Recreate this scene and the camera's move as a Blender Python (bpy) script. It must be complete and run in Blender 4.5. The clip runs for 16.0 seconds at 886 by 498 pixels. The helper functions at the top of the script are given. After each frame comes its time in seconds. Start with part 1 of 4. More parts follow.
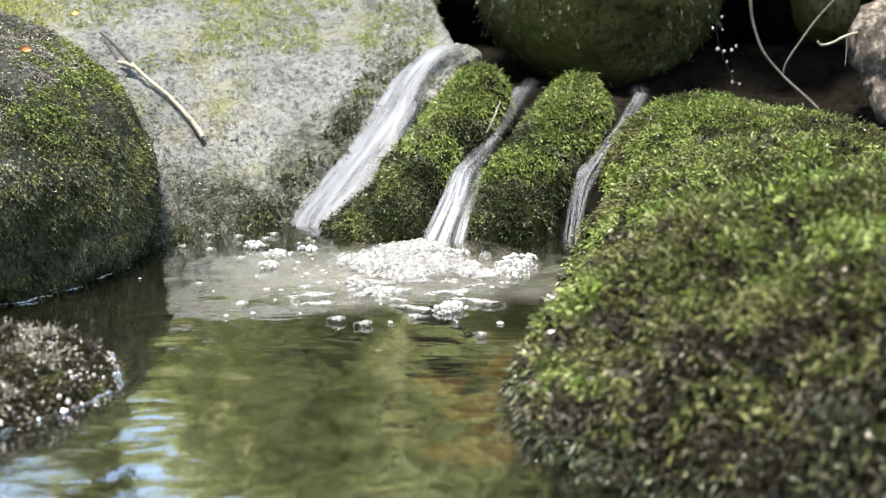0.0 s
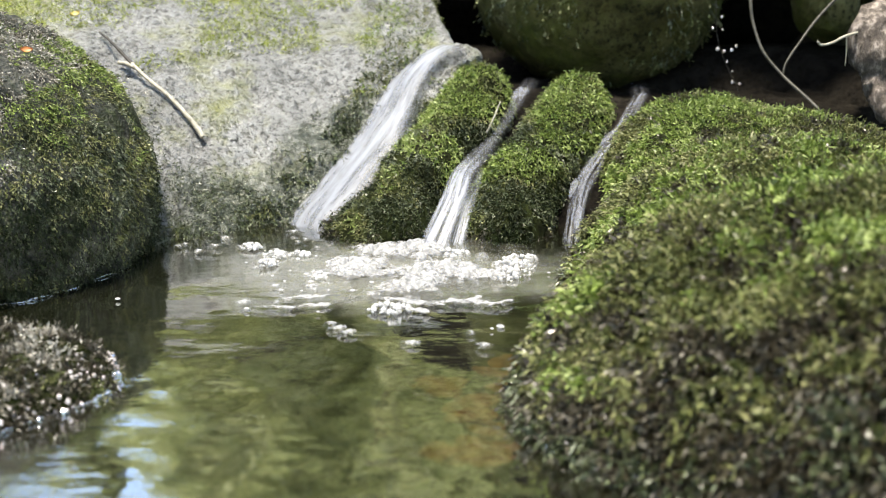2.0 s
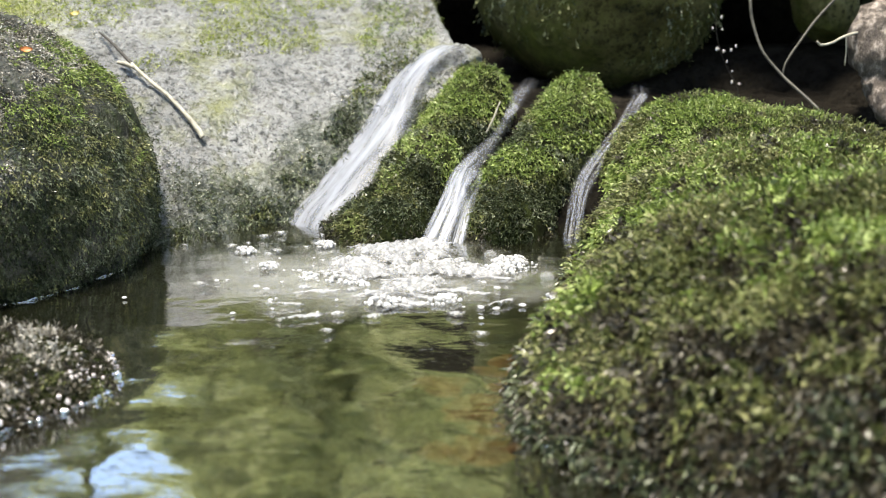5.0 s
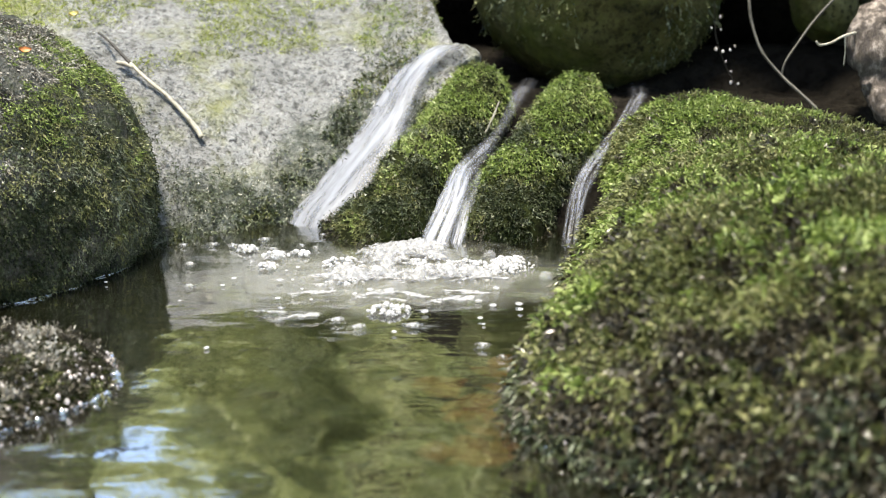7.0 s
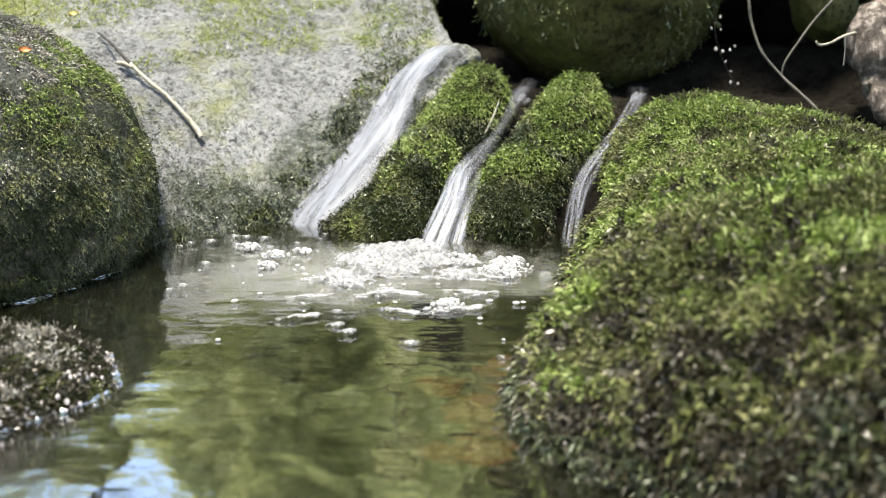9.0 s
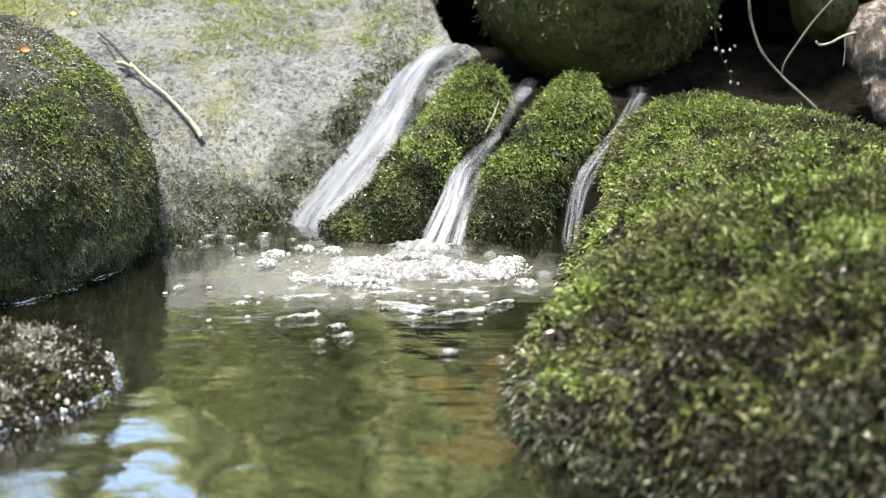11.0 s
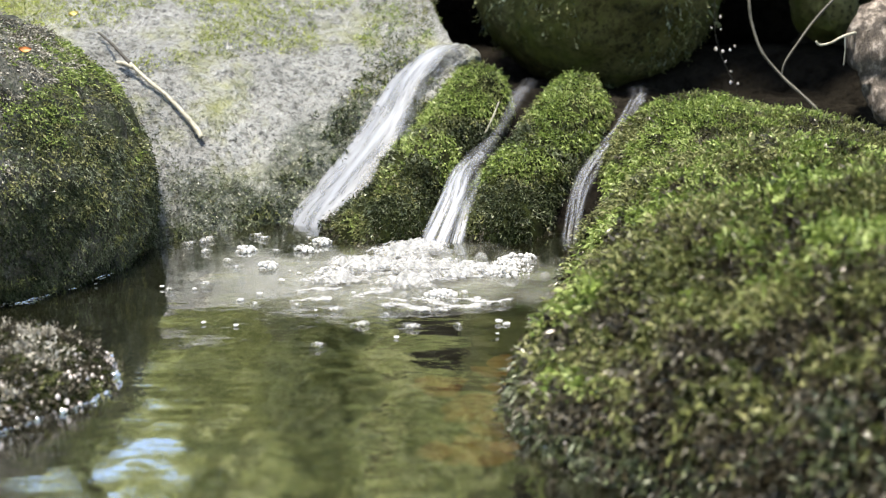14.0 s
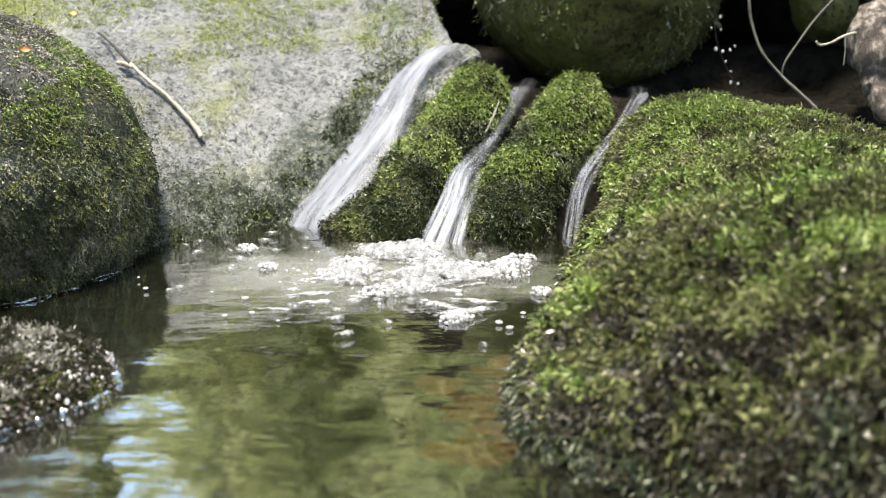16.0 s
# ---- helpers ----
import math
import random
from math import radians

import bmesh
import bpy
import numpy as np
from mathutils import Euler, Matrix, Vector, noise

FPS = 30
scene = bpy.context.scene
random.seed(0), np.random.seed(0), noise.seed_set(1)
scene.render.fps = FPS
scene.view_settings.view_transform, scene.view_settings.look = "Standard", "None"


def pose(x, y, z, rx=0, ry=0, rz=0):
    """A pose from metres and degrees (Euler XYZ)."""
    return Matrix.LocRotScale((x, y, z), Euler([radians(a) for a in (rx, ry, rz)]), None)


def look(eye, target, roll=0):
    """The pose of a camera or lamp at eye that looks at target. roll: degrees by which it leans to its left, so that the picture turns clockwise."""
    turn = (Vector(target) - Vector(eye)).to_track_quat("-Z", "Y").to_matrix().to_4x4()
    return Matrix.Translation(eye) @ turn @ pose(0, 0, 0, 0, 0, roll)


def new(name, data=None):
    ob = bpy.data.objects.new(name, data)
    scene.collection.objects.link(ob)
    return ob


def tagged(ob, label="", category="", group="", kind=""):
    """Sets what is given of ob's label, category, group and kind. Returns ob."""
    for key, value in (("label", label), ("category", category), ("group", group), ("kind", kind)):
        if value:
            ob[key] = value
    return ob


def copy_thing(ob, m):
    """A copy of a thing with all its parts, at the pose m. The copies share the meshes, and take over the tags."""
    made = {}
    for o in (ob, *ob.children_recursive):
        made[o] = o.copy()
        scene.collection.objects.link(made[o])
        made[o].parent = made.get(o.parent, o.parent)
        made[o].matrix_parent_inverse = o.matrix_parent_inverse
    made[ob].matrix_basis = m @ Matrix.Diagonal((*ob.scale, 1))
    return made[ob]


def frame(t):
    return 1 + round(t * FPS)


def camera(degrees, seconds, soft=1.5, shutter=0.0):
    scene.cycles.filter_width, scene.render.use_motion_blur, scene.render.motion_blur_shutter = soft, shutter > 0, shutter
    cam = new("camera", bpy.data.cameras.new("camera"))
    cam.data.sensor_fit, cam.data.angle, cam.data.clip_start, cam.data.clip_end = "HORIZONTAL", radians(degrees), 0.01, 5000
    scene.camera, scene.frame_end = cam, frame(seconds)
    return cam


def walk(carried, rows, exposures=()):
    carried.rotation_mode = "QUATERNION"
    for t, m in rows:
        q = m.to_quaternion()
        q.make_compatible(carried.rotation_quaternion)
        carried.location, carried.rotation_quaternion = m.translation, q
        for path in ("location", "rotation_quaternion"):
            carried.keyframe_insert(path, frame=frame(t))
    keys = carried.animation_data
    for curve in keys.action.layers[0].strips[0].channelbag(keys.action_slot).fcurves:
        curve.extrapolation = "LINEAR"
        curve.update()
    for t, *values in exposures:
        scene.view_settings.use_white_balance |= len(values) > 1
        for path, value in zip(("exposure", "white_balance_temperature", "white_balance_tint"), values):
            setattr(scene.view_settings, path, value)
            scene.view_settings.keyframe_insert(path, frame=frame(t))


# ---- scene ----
# ---- camera: low over the pool, almost still ----
cam = camera(40, 16.0, soft=1.0)
cam.data.dof.use_dof = True
cam.data.dof.focus_distance = 1.24
cam.data.dof.aperture_fstop = 5.5
EYE_HEIGHT, TILT = 0.38, 17.0
walk(cam, [(t, pose(0, 0, EYE_HEIGHT, 90 - TILT, 0, turn)) for t, turn in (
    (0.0, 0.0), (4.0, 0.0), (6.5, -0.05), (8.5, -0.065), (12.5, -0.065), (16.0, -0.06))],
    exposures=[(0.0, 1.98, 7350, 9), (16.0, 1.98, 7350, 9)])

# ---- world and sun ----
SUN_ELEVATION, SUN_AZIMUTH = 82.0, -100.0      # azimuth from +Y, negative towards -X
world = bpy.data.worlds.new("sky")
scene.world = world
world.use_nodes = True
wn, wl = world.node_tree.nodes, world.node_tree.links
sky = wn.new("ShaderNodeTexSky")
sky.sky_type = "NISHITA"
sky.sun_disc = False
sky.sun_elevation = radians(SUN_ELEVATION)
sky.sun_rotation = radians(SUN_AZIMUTH)
wn["Background"].inputs["Strength"].default_value = 0.15
wl.new(sky.outputs[0], wn["Background"].inputs["Color"])
sun = new("sun", bpy.data.lights.new("sun", "SUN"))
sun.data.energy, sun.data.angle, sun.data.color = 3.0, radians(9), (1.0, 0.96, 0.88)
a, e = radians(SUN_AZIMUTH), radians(SUN_ELEVATION)
sun.matrix_world = look((math.sin(a) * math.cos(e) * 20, math.cos(a) * math.cos(e) * 20, math.sin(e) * 20), (0, 1.3, 0))


# ---- materials ----
def nodes_of(name):
    m = bpy.data.materials.new(name)
    m.use_nodes = True
    return m, m.node_tree.nodes, m.node_tree.links, m.node_tree.nodes["Principled BSDF"]


def ramp_of(n, stops):
    r = n.new("ShaderNodeValToRGB")
    while len(r.color_ramp.elements) < len(stops):
        r.color_ramp.elements.new(0.5)
    for el, (p, c) in zip(r.color_ramp.elements, stops):
        el.position, el.color = p, (*c, 1)
    return r


def noise_of(n, l, scale, detail=5, rough=0.6, coord=None, stretch=None):
    t = n.new("ShaderNodeTexNoise")
    t.inputs["Scale"].default_value, t.inputs["Detail"].default_value, t.inputs["Roughness"].default_value = scale, detail, rough
    c = coord or n.new("ShaderNodeTexCoord").outputs["Object"]
    if stretch:
        mp = n.new("ShaderNodeMapping")
        mp.inputs["Scale"].default_value = stretch
        l.new(c, mp.inputs["Vector"])
        c = mp.outputs["Vector"]
    l.new(c, t.inputs["Vector"])
    return t


def mix_of(n, l, fac, a, b, mode="MIX"):
    x = n.new("ShaderNodeMix")
    x.data_type, x.blend_type = "RGBA", mode
    for sock, v in ((x.inputs["Factor"], fac), (x.inputs[6], a), (x.inputs[7], b)):
        if isinstance(v, bpy.types.NodeSocket):
            l.new(v, sock)
        elif isinstance(v, (tuple, list)):
            sock.default_value = (*v, 1)
        else:
            sock.default_value = v
    return x.outputs[2]


def bump_of(n, l, bsdf, height, strength, distance, under=None):
    b = n.new("ShaderNodeBump")
    b.inputs["Strength"].default_value, b.inputs["Distance"].default_value = strength, distance
    l.new(height, b.inputs["Height"])
    if under:
        l.new(under, b.inputs["Normal"])
    if bsdf:
        l.new(b.outputs["Normal"], bsdf.inputs["Normal"])
    return b.outputs["Normal"]


def stone_material(name, tones, film=None, film_at=(0.5, 0.6), film_scale=9, rough=(0.35, 0.75), grain=160, relief=0.004, gloss=0.5, damp=None, pit=45):
    """Granite: mottled tones, dark and pale grains, a green film in patches, damp sheen."""
    m, n, l, bsdf = nodes_of(name)
    broad = noise_of(n, l, 7, 6, 0.65)
    col = ramp_of(n, ((0.3, tones[0]), (0.5, tones[1]), (0.7, tones[2])))
    l.new(broad.outputs["Fac"], col.inputs["Fac"])
    fine = noise_of(n, l, grain, 3, 0.7)
    spots = ramp_of(n, ((0.36, (0.22, 0.22, 0.22)), (0.47, (1, 1, 1)), (0.62, (1.0, 1.0, 1.0)), (0.7, (1.5, 1.5, 1.5))))
    l.new(fine.outputs["Fac"], spots.inputs["Fac"])
    out = mix_of(n, l, 1.0, col.outputs["Color"], spots.outputs["Color"], "MULTIPLY")
    mid = noise_of(n, l, pit, 5, 0.7)
    pits = ramp_of(n, ((0.37, (0.24, 0.23, 0.21)), (0.5, (1, 1, 1))))
    l.new(mid.outputs["Fac"], pits.inputs["Fac"])
    out = mix_of(n, l, 0.8, out, pits.outputs["Color"], "MULTIPLY")
    if film:
        fn = noise_of(n, l, film_scale, 8, 0.72)
        fr = ramp_of(n, ((film_at[0], (0, 0, 0)), (film_at[1], (1, 1, 1))))
        l.new(fn.outputs["Fac"], fr.inputs["Fac"])
        fv = noise_of(n, l, 70, 4)
        fc = ramp_of(n, ((0.3, film[0]), (0.7, film[1])))
        l.new(fv.outputs["Fac"], fc.inputs["Fac"])
        out = mix_of(n, l, fr.outputs["Color"], out, fc.outputs["Color"])
    if damp:
        at = n.new("ShaderNodeAttribute")
        at.attribute_name = "algae"
        an = noise_of(n, l, 60, 5, 0.75)
        ac = ramp_of(n, ((0.36, damp[0]), (0.5, damp[1]), (0.64, damp[2])))
        l.new(an.outputs["Fac"], ac.inputs["Fac"])
        out = mix_of(n, l, at.outputs["Fac"], out, ac.outputs["Color"])
    l.new(out, bsdf.inputs["Base Color"])
    rn = noise_of(n, l, 22, 4)
    rr = n.new("ShaderNodeMapRange")
    rr.inputs["From Min"].default_value, rr.inputs["From Max"].default_value = 0.35, 0.65
    rr.inputs["To Min"].default_value, rr.inputs["To Max"].default_value = rough
    l.new(rn.outputs["Fac"], rr.inputs["Value"])
    l.new(rr.outputs["Result"], bsdf.inputs["Roughness"])
    if damp:
        wet = n.new("ShaderNodeMapRange")
        wet.inputs["To Min"].default_value, wet.inputs["To Max"].default_value = 1.0, 0.6
        l.new(at.outputs["Fac"], wet.inputs["Value"])
        both = n.new("ShaderNodeMath")
        both.operation = "MULTIPLY"
        l.new(rr.outputs["Result"], both.inputs[0])
        l.new(wet.outputs["Result"], both.inputs[1])
        l.new(both.outputs[0], bsdf.inputs["Roughness"])
    bsdf.inputs["Specular IOR Level"].default_value = gloss
    b1 = bump_of(n, l, None, mid.outputs["Fac"], 0.9, relief)
    bump_of(n, l, bsdf, fine.outputs["Fac"], 0.8, relief * 0.4, b1)
    return m


def leaf_material(name, tones, rough=0.45, translucent=0.2, patch=14, gloss=0.3):
    """Small leaves: hue by colony and by leaf, some light through them."""
    m, n, l, bsdf = nodes_of(name)
    geo = n.new("ShaderNodeNewGeometry")
    per = ramp_of(n, tuple((i / max(1, len(tones) - 1), c) for i, c in enumerate(tones)))
    colony = noise_of(n, l, patch, 3)
    w = n.new("ShaderNodeMath")
    w.operation = "MULTIPLY_ADD"
    w.inputs[1].default_value, w.inputs[2].default_value = 0.85, -0.43
    l.new(geo.outputs["Random Per Island"], w.inputs[0])
    add = n.new("ShaderNodeMath")
    add.operation = "ADD"
    l.new(w.outputs[0], add.inputs[0])
    l.new(colony.outputs["Fac"], add.inputs[1])
    l.new(add.outputs[0], per.inputs["Fac"])
    l.new(per.outputs["Color"], bsdf.inputs["Base Color"])
    bsdf.inputs["Roughness"].default_value = rough
    bsdf.inputs["Specular IOR Level"].default_value = gloss
    tr = n.new("ShaderNodeBsdfTranslucent")
    l.new(per.outputs["Color"], tr.inputs["Color"])
    mx = n.new("ShaderNodeMixShader")
    mx.inputs["Fac"].default_value = translucent
    l.new(bsdf.outputs[0], mx.inputs[1])
    l.new(tr.outputs[0], mx.inputs[2])
    l.new(mx.outputs[0], n["Material Output"].inputs["Surface"])
    return m


def bark_material(name, tones, stretch=(60, 60, 8), rough=0.8, relief=0.003):
    m, n, l, bsdf = nodes_of(name)
    g = noise_of(n, l, 1.0, 6, 0.7, stretch=stretch)
    c = ramp_of(n, ((0.3, tones[0]), (0.5, tones[1]), (0.72, tones[2])))
    l.new(g.outputs["Fac"], c.inputs["Fac"])
    s = noise_of(n, l, 35, 4)
    o = mix_of(n, l, 0.45, c.outputs["Color"], s.outputs["Fac"], "OVERLAY")
    l.new(o, bsdf.inputs["Base Color"])
    bsdf.inputs["Roughness"].default_value = rough
    bump_of(n, l, bsdf, g.outputs["Fac"], 0.9, relief)
    return m


def pool_material():
    """Clear water: gloss by Fresnel over a faintly silty see-through body, small ripples."""
    m, n, l, bsdf = nodes_of("pool_water")
    n.remove(bsdf)
    body = n.new("ShaderNodeBsdfTransparent")
    body.inputs["Color"].default_value = (0.68, 0.66, 0.48, 1)
    gloss = n.new("ShaderNodeBsdfGlossy")
    gloss.inputs["Roughness"].default_value = 0.04
    fr = n.new("ShaderNodeFresnel")
    fr.inputs["IOR"].default_value = 4.0
    broad = noise_of(n, l, 1.0, 2, 0.5, stretch=(9, 10, 1))
    fine = noise_of(n, l, 1.0, 3, 0.55, stretch=(30, 85, 1))
    b1 = bump_of(n, l, None, broad.outputs["Fac"], 0.5, 0.0085)
    b2 = bump_of(n, l, None, fine.outputs["Fac"], 0.2, 0.002, b1)
    l.new(b2, fr.inputs["Normal"])
    l.new(b2, gloss.inputs["Normal"])
    silt = n.new("ShaderNodeBsdfDiffuse")
    silt.inputs["Color"].default_value = (0.17, 0.18, 0.10, 1)
    murk = n.new("ShaderNodeMixShader")
    murk.inputs["Fac"].default_value = 0.05
    l.new(body.outputs[0], murk.inputs[1])
    l.new(silt.outputs[0], murk.inputs[2])
    mx = n.new("ShaderNodeMixShader")
    gain = n.new("ShaderNodeMath")
    gain.operation, gain.use_clamp = "MULTIPLY", True
    gain.inputs[1].default_value = 2.0
    l.new(fr.outputs[0], gain.inputs[0])
    l.new(gain.outputs[0], mx.inputs["Fac"])
    l.new(murk.outputs[0], mx.inputs[1])
    l.new(gloss.outputs[0], mx.inputs[2])
    l.new(mx.outputs[0], n["Material Output"].inputs["Surface"])
    return m


def falling_material(name, thin, thick, white=(0.03, 0.26), faint=0.3, pale=1.0):
    """Aerated water: pale streaks along the flow, clear between them; white from one stretch of the fall on."""
    m, n, l, bsdf = nodes_of(name)
    uv = n.new("ShaderNodeUVMap")
    st = noise_of(n, l, 1.0, 5, 0.62, uv.outputs["UV"], (5.5, 3.2, 1))
    broad = noise_of(n, l, 1.0, 3, 0.6, uv.outputs["UV"], (5.0, 2.5, 1))
    both = n.new("ShaderNodeMath")
    both.operation = "MULTIPLY_ADD"
    both.inputs[1].default_value = 0.55
    half = n.new("ShaderNodeMath")
    half.operation = "MULTIPLY"
    half.inputs[1].default_value = 0.45
    l.new(broad.outputs["Fac"], half.inputs[0])
    l.new(st.outputs["Fac"], both.inputs[0])
    l.new(half.outputs[0], both.inputs[2])
    al = n.new("ShaderNodeMapRange")
    al.inputs["From Min"].default_value, al.inputs["From Max"].default_value = 0.36, 0.58
    al.inputs["To Min"].default_value, al.inputs["To Max"].default_value = thin, thick
    l.new(both.outputs[0], al.inputs["Value"])
    xyz = n.new("ShaderNodeSeparateXYZ")
    l.new(uv.outputs["UV"], xyz.inputs[0])
    off = n.new("ShaderNodeMath")
    off.operation = "ABSOLUTE"
    l.new(xyz.outputs["Y"], off.inputs[0])
    rim = n.new("ShaderNodeMath")
    rim.operation = "ADD"
    l.new(off.outputs[0], rim.inputs[0])
    l.new(st.outputs["Fac"], rim.inputs[1])
    soft = n.new("ShaderNodeMapRange")
    soft.inputs["From Min"].default_value, soft.inputs["From Max"].default_value = 1.05, 1.45
    soft.inputs["To Min"].default_value, soft.inputs["To Max"].default_value = 1.0, 0.0
    l.new(rim.outputs[0], soft.inputs["Value"])
    cover = n.new("ShaderNodeMath")
    cover.operation = "MULTIPLY"
    l.new(al.outputs["Result"], cover.inputs[0])
    l.new(soft.outputs["Result"], cover.inputs[1])
    lip = n.new("ShaderNodeMapRange")
    lip.inputs["From Min"].default_value, lip.inputs["From Max"].default_value = white
    lip.inputs["To Min"].default_value = faint
    l.new(xyz.outputs["X"], lip.inputs["Value"])
    rise = n.new("ShaderNodeMapRange")
    rise.inputs["From Max"].default_value = 0.16
    l.new(xyz.outputs["X"], rise.inputs["Value"])
    begin = n.new("ShaderNodeMath")
    begin.operation = "MULTIPLY"
    l.new(rise.outputs["Result"], begin.inputs[0])
    l.new(lip.outputs["Result"], begin.inputs[1])
    thin_out = n.new("ShaderNodeMath")
    thin_out.operation = "MULTIPLY"
    l.new(cover.outputs[0], thin_out.inputs[0])
    l.new(begin.outputs[0], thin_out.inputs[1])
    l.new(thin_out.outputs[0], bsdf.inputs["Alpha"])
    c = ramp_of(n, ((0.35, (0.165 * pale, 0.18 * pale, 0.21 * pale)), (0.65, (0.245 * pale, 0.262 * pale, 0.30 * pale))))
    l.new(both.outputs[0], c.inputs["Fac"])
    l.new(c.outputs["Color"], bsdf.inputs["Base Color"])
    bsdf.inputs["Roughness"].default_value = 0.32
    bsdf.inputs["IOR"].default_value = 1.33
    bump_of(n, l, bsdf, st.outputs["Fac"], 0.4, 0.002)
    return m


def bubble_material(name, alpha, rough):
    m, n, l, bsdf = nodes_of(name)
    v = noise_of(n, l, 120, 3)
    c = ramp_of(n, ((0.3, (0.28, 0.29, 0.30)), (0.6, (0.44, 0.45, 0.46))))
    l.new(v.outputs["Fac"], c.inputs["Fac"])
    l.new(c.outputs["Color"], bsdf.inputs["Base Color"])
    bsdf.inputs["Alpha"].default_value = alpha
    bsdf.inputs["Roughness"].default_value = rough
    bsdf.inputs["IOR"].default_value = 1.4
    return m


def froth_material():
    """White froth of fine bubbles: dense in the middle of a raft, torn and holed towards its rim."""
    m, n, l, bsdf = nodes_of("froth")
    co = n.new("ShaderNodeTexCoord").outputs["Object"]
    uv = n.new("ShaderNodeUVMap")
    xyz = n.new("ShaderNodeSeparateXYZ")
    l.new(uv.outputs["UV"], xyz.inputs[0])
    holes = noise_of(n, l, 110, 5, 0.7, co)
    gap = n.new("ShaderNodeMath")
    gap.operation = "MULTIPLY_ADD"
    gap.inputs[1].default_value = -0.42
    l.new(xyz.outputs["X"], gap.inputs[0])
    l.new(holes.outputs["Fac"], gap.inputs[2])
    al = n.new("ShaderNodeMapRange")
    al.inputs["From Min"].default_value, al.inputs["From Max"].default_value = 0.10, 0.34
    al.inputs["To Min"].default_value, al.inputs["To Max"].default_value = 0.0, 0.78
    l.new(gap.outputs[0], al.inputs["Value"])
    l.new(al.outputs["Result"], bsdf.inputs["Alpha"])
    cells = n.new("ShaderNodeTexVoronoi")
    cells.inputs["Scale"].default_value = 300
    l.new(co, cells.inputs["Vector"])
    c = ramp_of(n, ((0.1, (0.36, 0.37, 0.385)), (0.7, (0.20, 0.21, 0.22))))
    l.new(cells.outputs["Distance"], c.inputs["Fac"])
    l.new(c.outputs["Color"], bsdf.inputs["Base Color"])
    bsdf.inputs["Roughness"].default_value = 0.45
    b = bump_of(n, l, None, holes.outputs["Fac"], 0.6, 0.003)
    bump_of(n, l, bsdf, cells.outputs["Distance"], 0.35, 0.0012, b)
    return m


def plume_material():
    """Water clouded by fine bubbles: thick in the middle, thinning unevenly outwards."""
    m, n, l, bsdf = nodes_of("aerated_water")
    uv = n.new("ShaderNodeUVMap")
    xyz = n.new("ShaderNodeSeparateXYZ")
    l.new(uv.outputs["UV"], xyz.inputs[0])
    cloud = noise_of(n, l, 22, 5, 0.6)
    add = n.new("ShaderNodeMath")
    add.operation = "ADD"
    l.new(xyz.outputs["X"], add.inputs[0])
    l.new(cloud.outputs["Fac"], add.inputs[1])
    al = n.new("ShaderNodeMapRange")
    al.inputs["From Min"].default_value, al.inputs["From Max"].default_value = 0.55, 1.35
    al.inputs["To Min"].default_value, al.inputs["To Max"].default_value = 0.46, 0.0
    l.new(add.outputs[0], al.inputs["Value"])
    l.new(al.outputs["Result"], bsdf.inputs["Alpha"])
    bsdf.inputs["Base Color"].default_value = (0.27, 0.28, 0.25, 1)
    bsdf.inputs["Roughness"].default_value = 0.35
    return m


def drop_material():
    m, n, l, bsdf = nodes_of("clear_drop")
    bsdf.inputs["Base Color"].default_value = (0.95, 0.90, 0.90, 1)
    bsdf.inputs["Roughness"].default_value = 0.05
    bsdf.inputs["Transmission Weight"].default_value = 0.6
    bsdf.inputs["IOR"].default_value = 1.33
    return m


M_SLAB = stone_material("pale_granite", ((0.130, 0.137, 0.138), (0.200, 0.208, 0.208), (0.300, 0.310, 0.308)),
                        film=((0.09, 0.10, 0.03), (0.20, 0.215, 0.075)), film_at=(0.50, 0.64), film_scale=6, rough=(0.22, 0.6), relief=0.013, pit=85,
                        damp=((0.012, 0.017, 0.010), (0.052, 0.060, 0.044), (0.19, 0.20, 0.18)))
M_BOULDER = stone_material("dark_damp_stone", ((0.010, 0.012, 0.008), (0.030, 0.033, 0.026), (0.13, 0.13, 0.122)),
                           film=((0.008, 0.012, 0.005), (0.030, 0.040, 0.014)), film_at=(0.46, 0.58), film_scale=16, rough=(0.45, 0.75), relief=0.012, gloss=0.25)
# stone under moss, near-black: colour holds the shade of gaps between shoots
M_GAP_SHADE_STONE = stone_material("moss_gap_shade_stone", ((0.004, 0.005, 0.002), (0.009, 0.011, 0.004), (0.022, 0.022, 0.012)),
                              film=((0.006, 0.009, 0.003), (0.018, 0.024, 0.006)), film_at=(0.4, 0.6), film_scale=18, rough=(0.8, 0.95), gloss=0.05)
M_SHADE_STONE = stone_material("shaded_stone", ((0.034, 0.032, 0.011), (0.085, 0.08, 0.028), (0.17, 0.16, 0.08)),
                               film=((0.03, 0.036, 0.007), (0.09, 0.10, 0.022)), film_at=(0.45, 0.6), film_scale=8, rough=(0.7, 0.95), gloss=0.15)
# near-black albedo: the crevice's shade is put into the stone colour
M_CREVICE_SHADE = stone_material("crevice_shade_stone", ((0.003, 0.0027, 0.0022), (0.008, 0.007, 0.0055), (0.018, 0.016, 0.0125)), rough=(0.85, 0.95), gloss=0.04)
M_BED = stone_material("silty_bed", ((0.0126, 0.0126, 0.0063), (0.0273, 0.0252, 0.0126), (0.0462, 0.042, 0.0231)),
                       film=((0.0168, 0.021, 0.0063), (0.0294, 0.0357, 0.0105)), film_at=(0.45, 0.6), film_scale=10, grain=90)
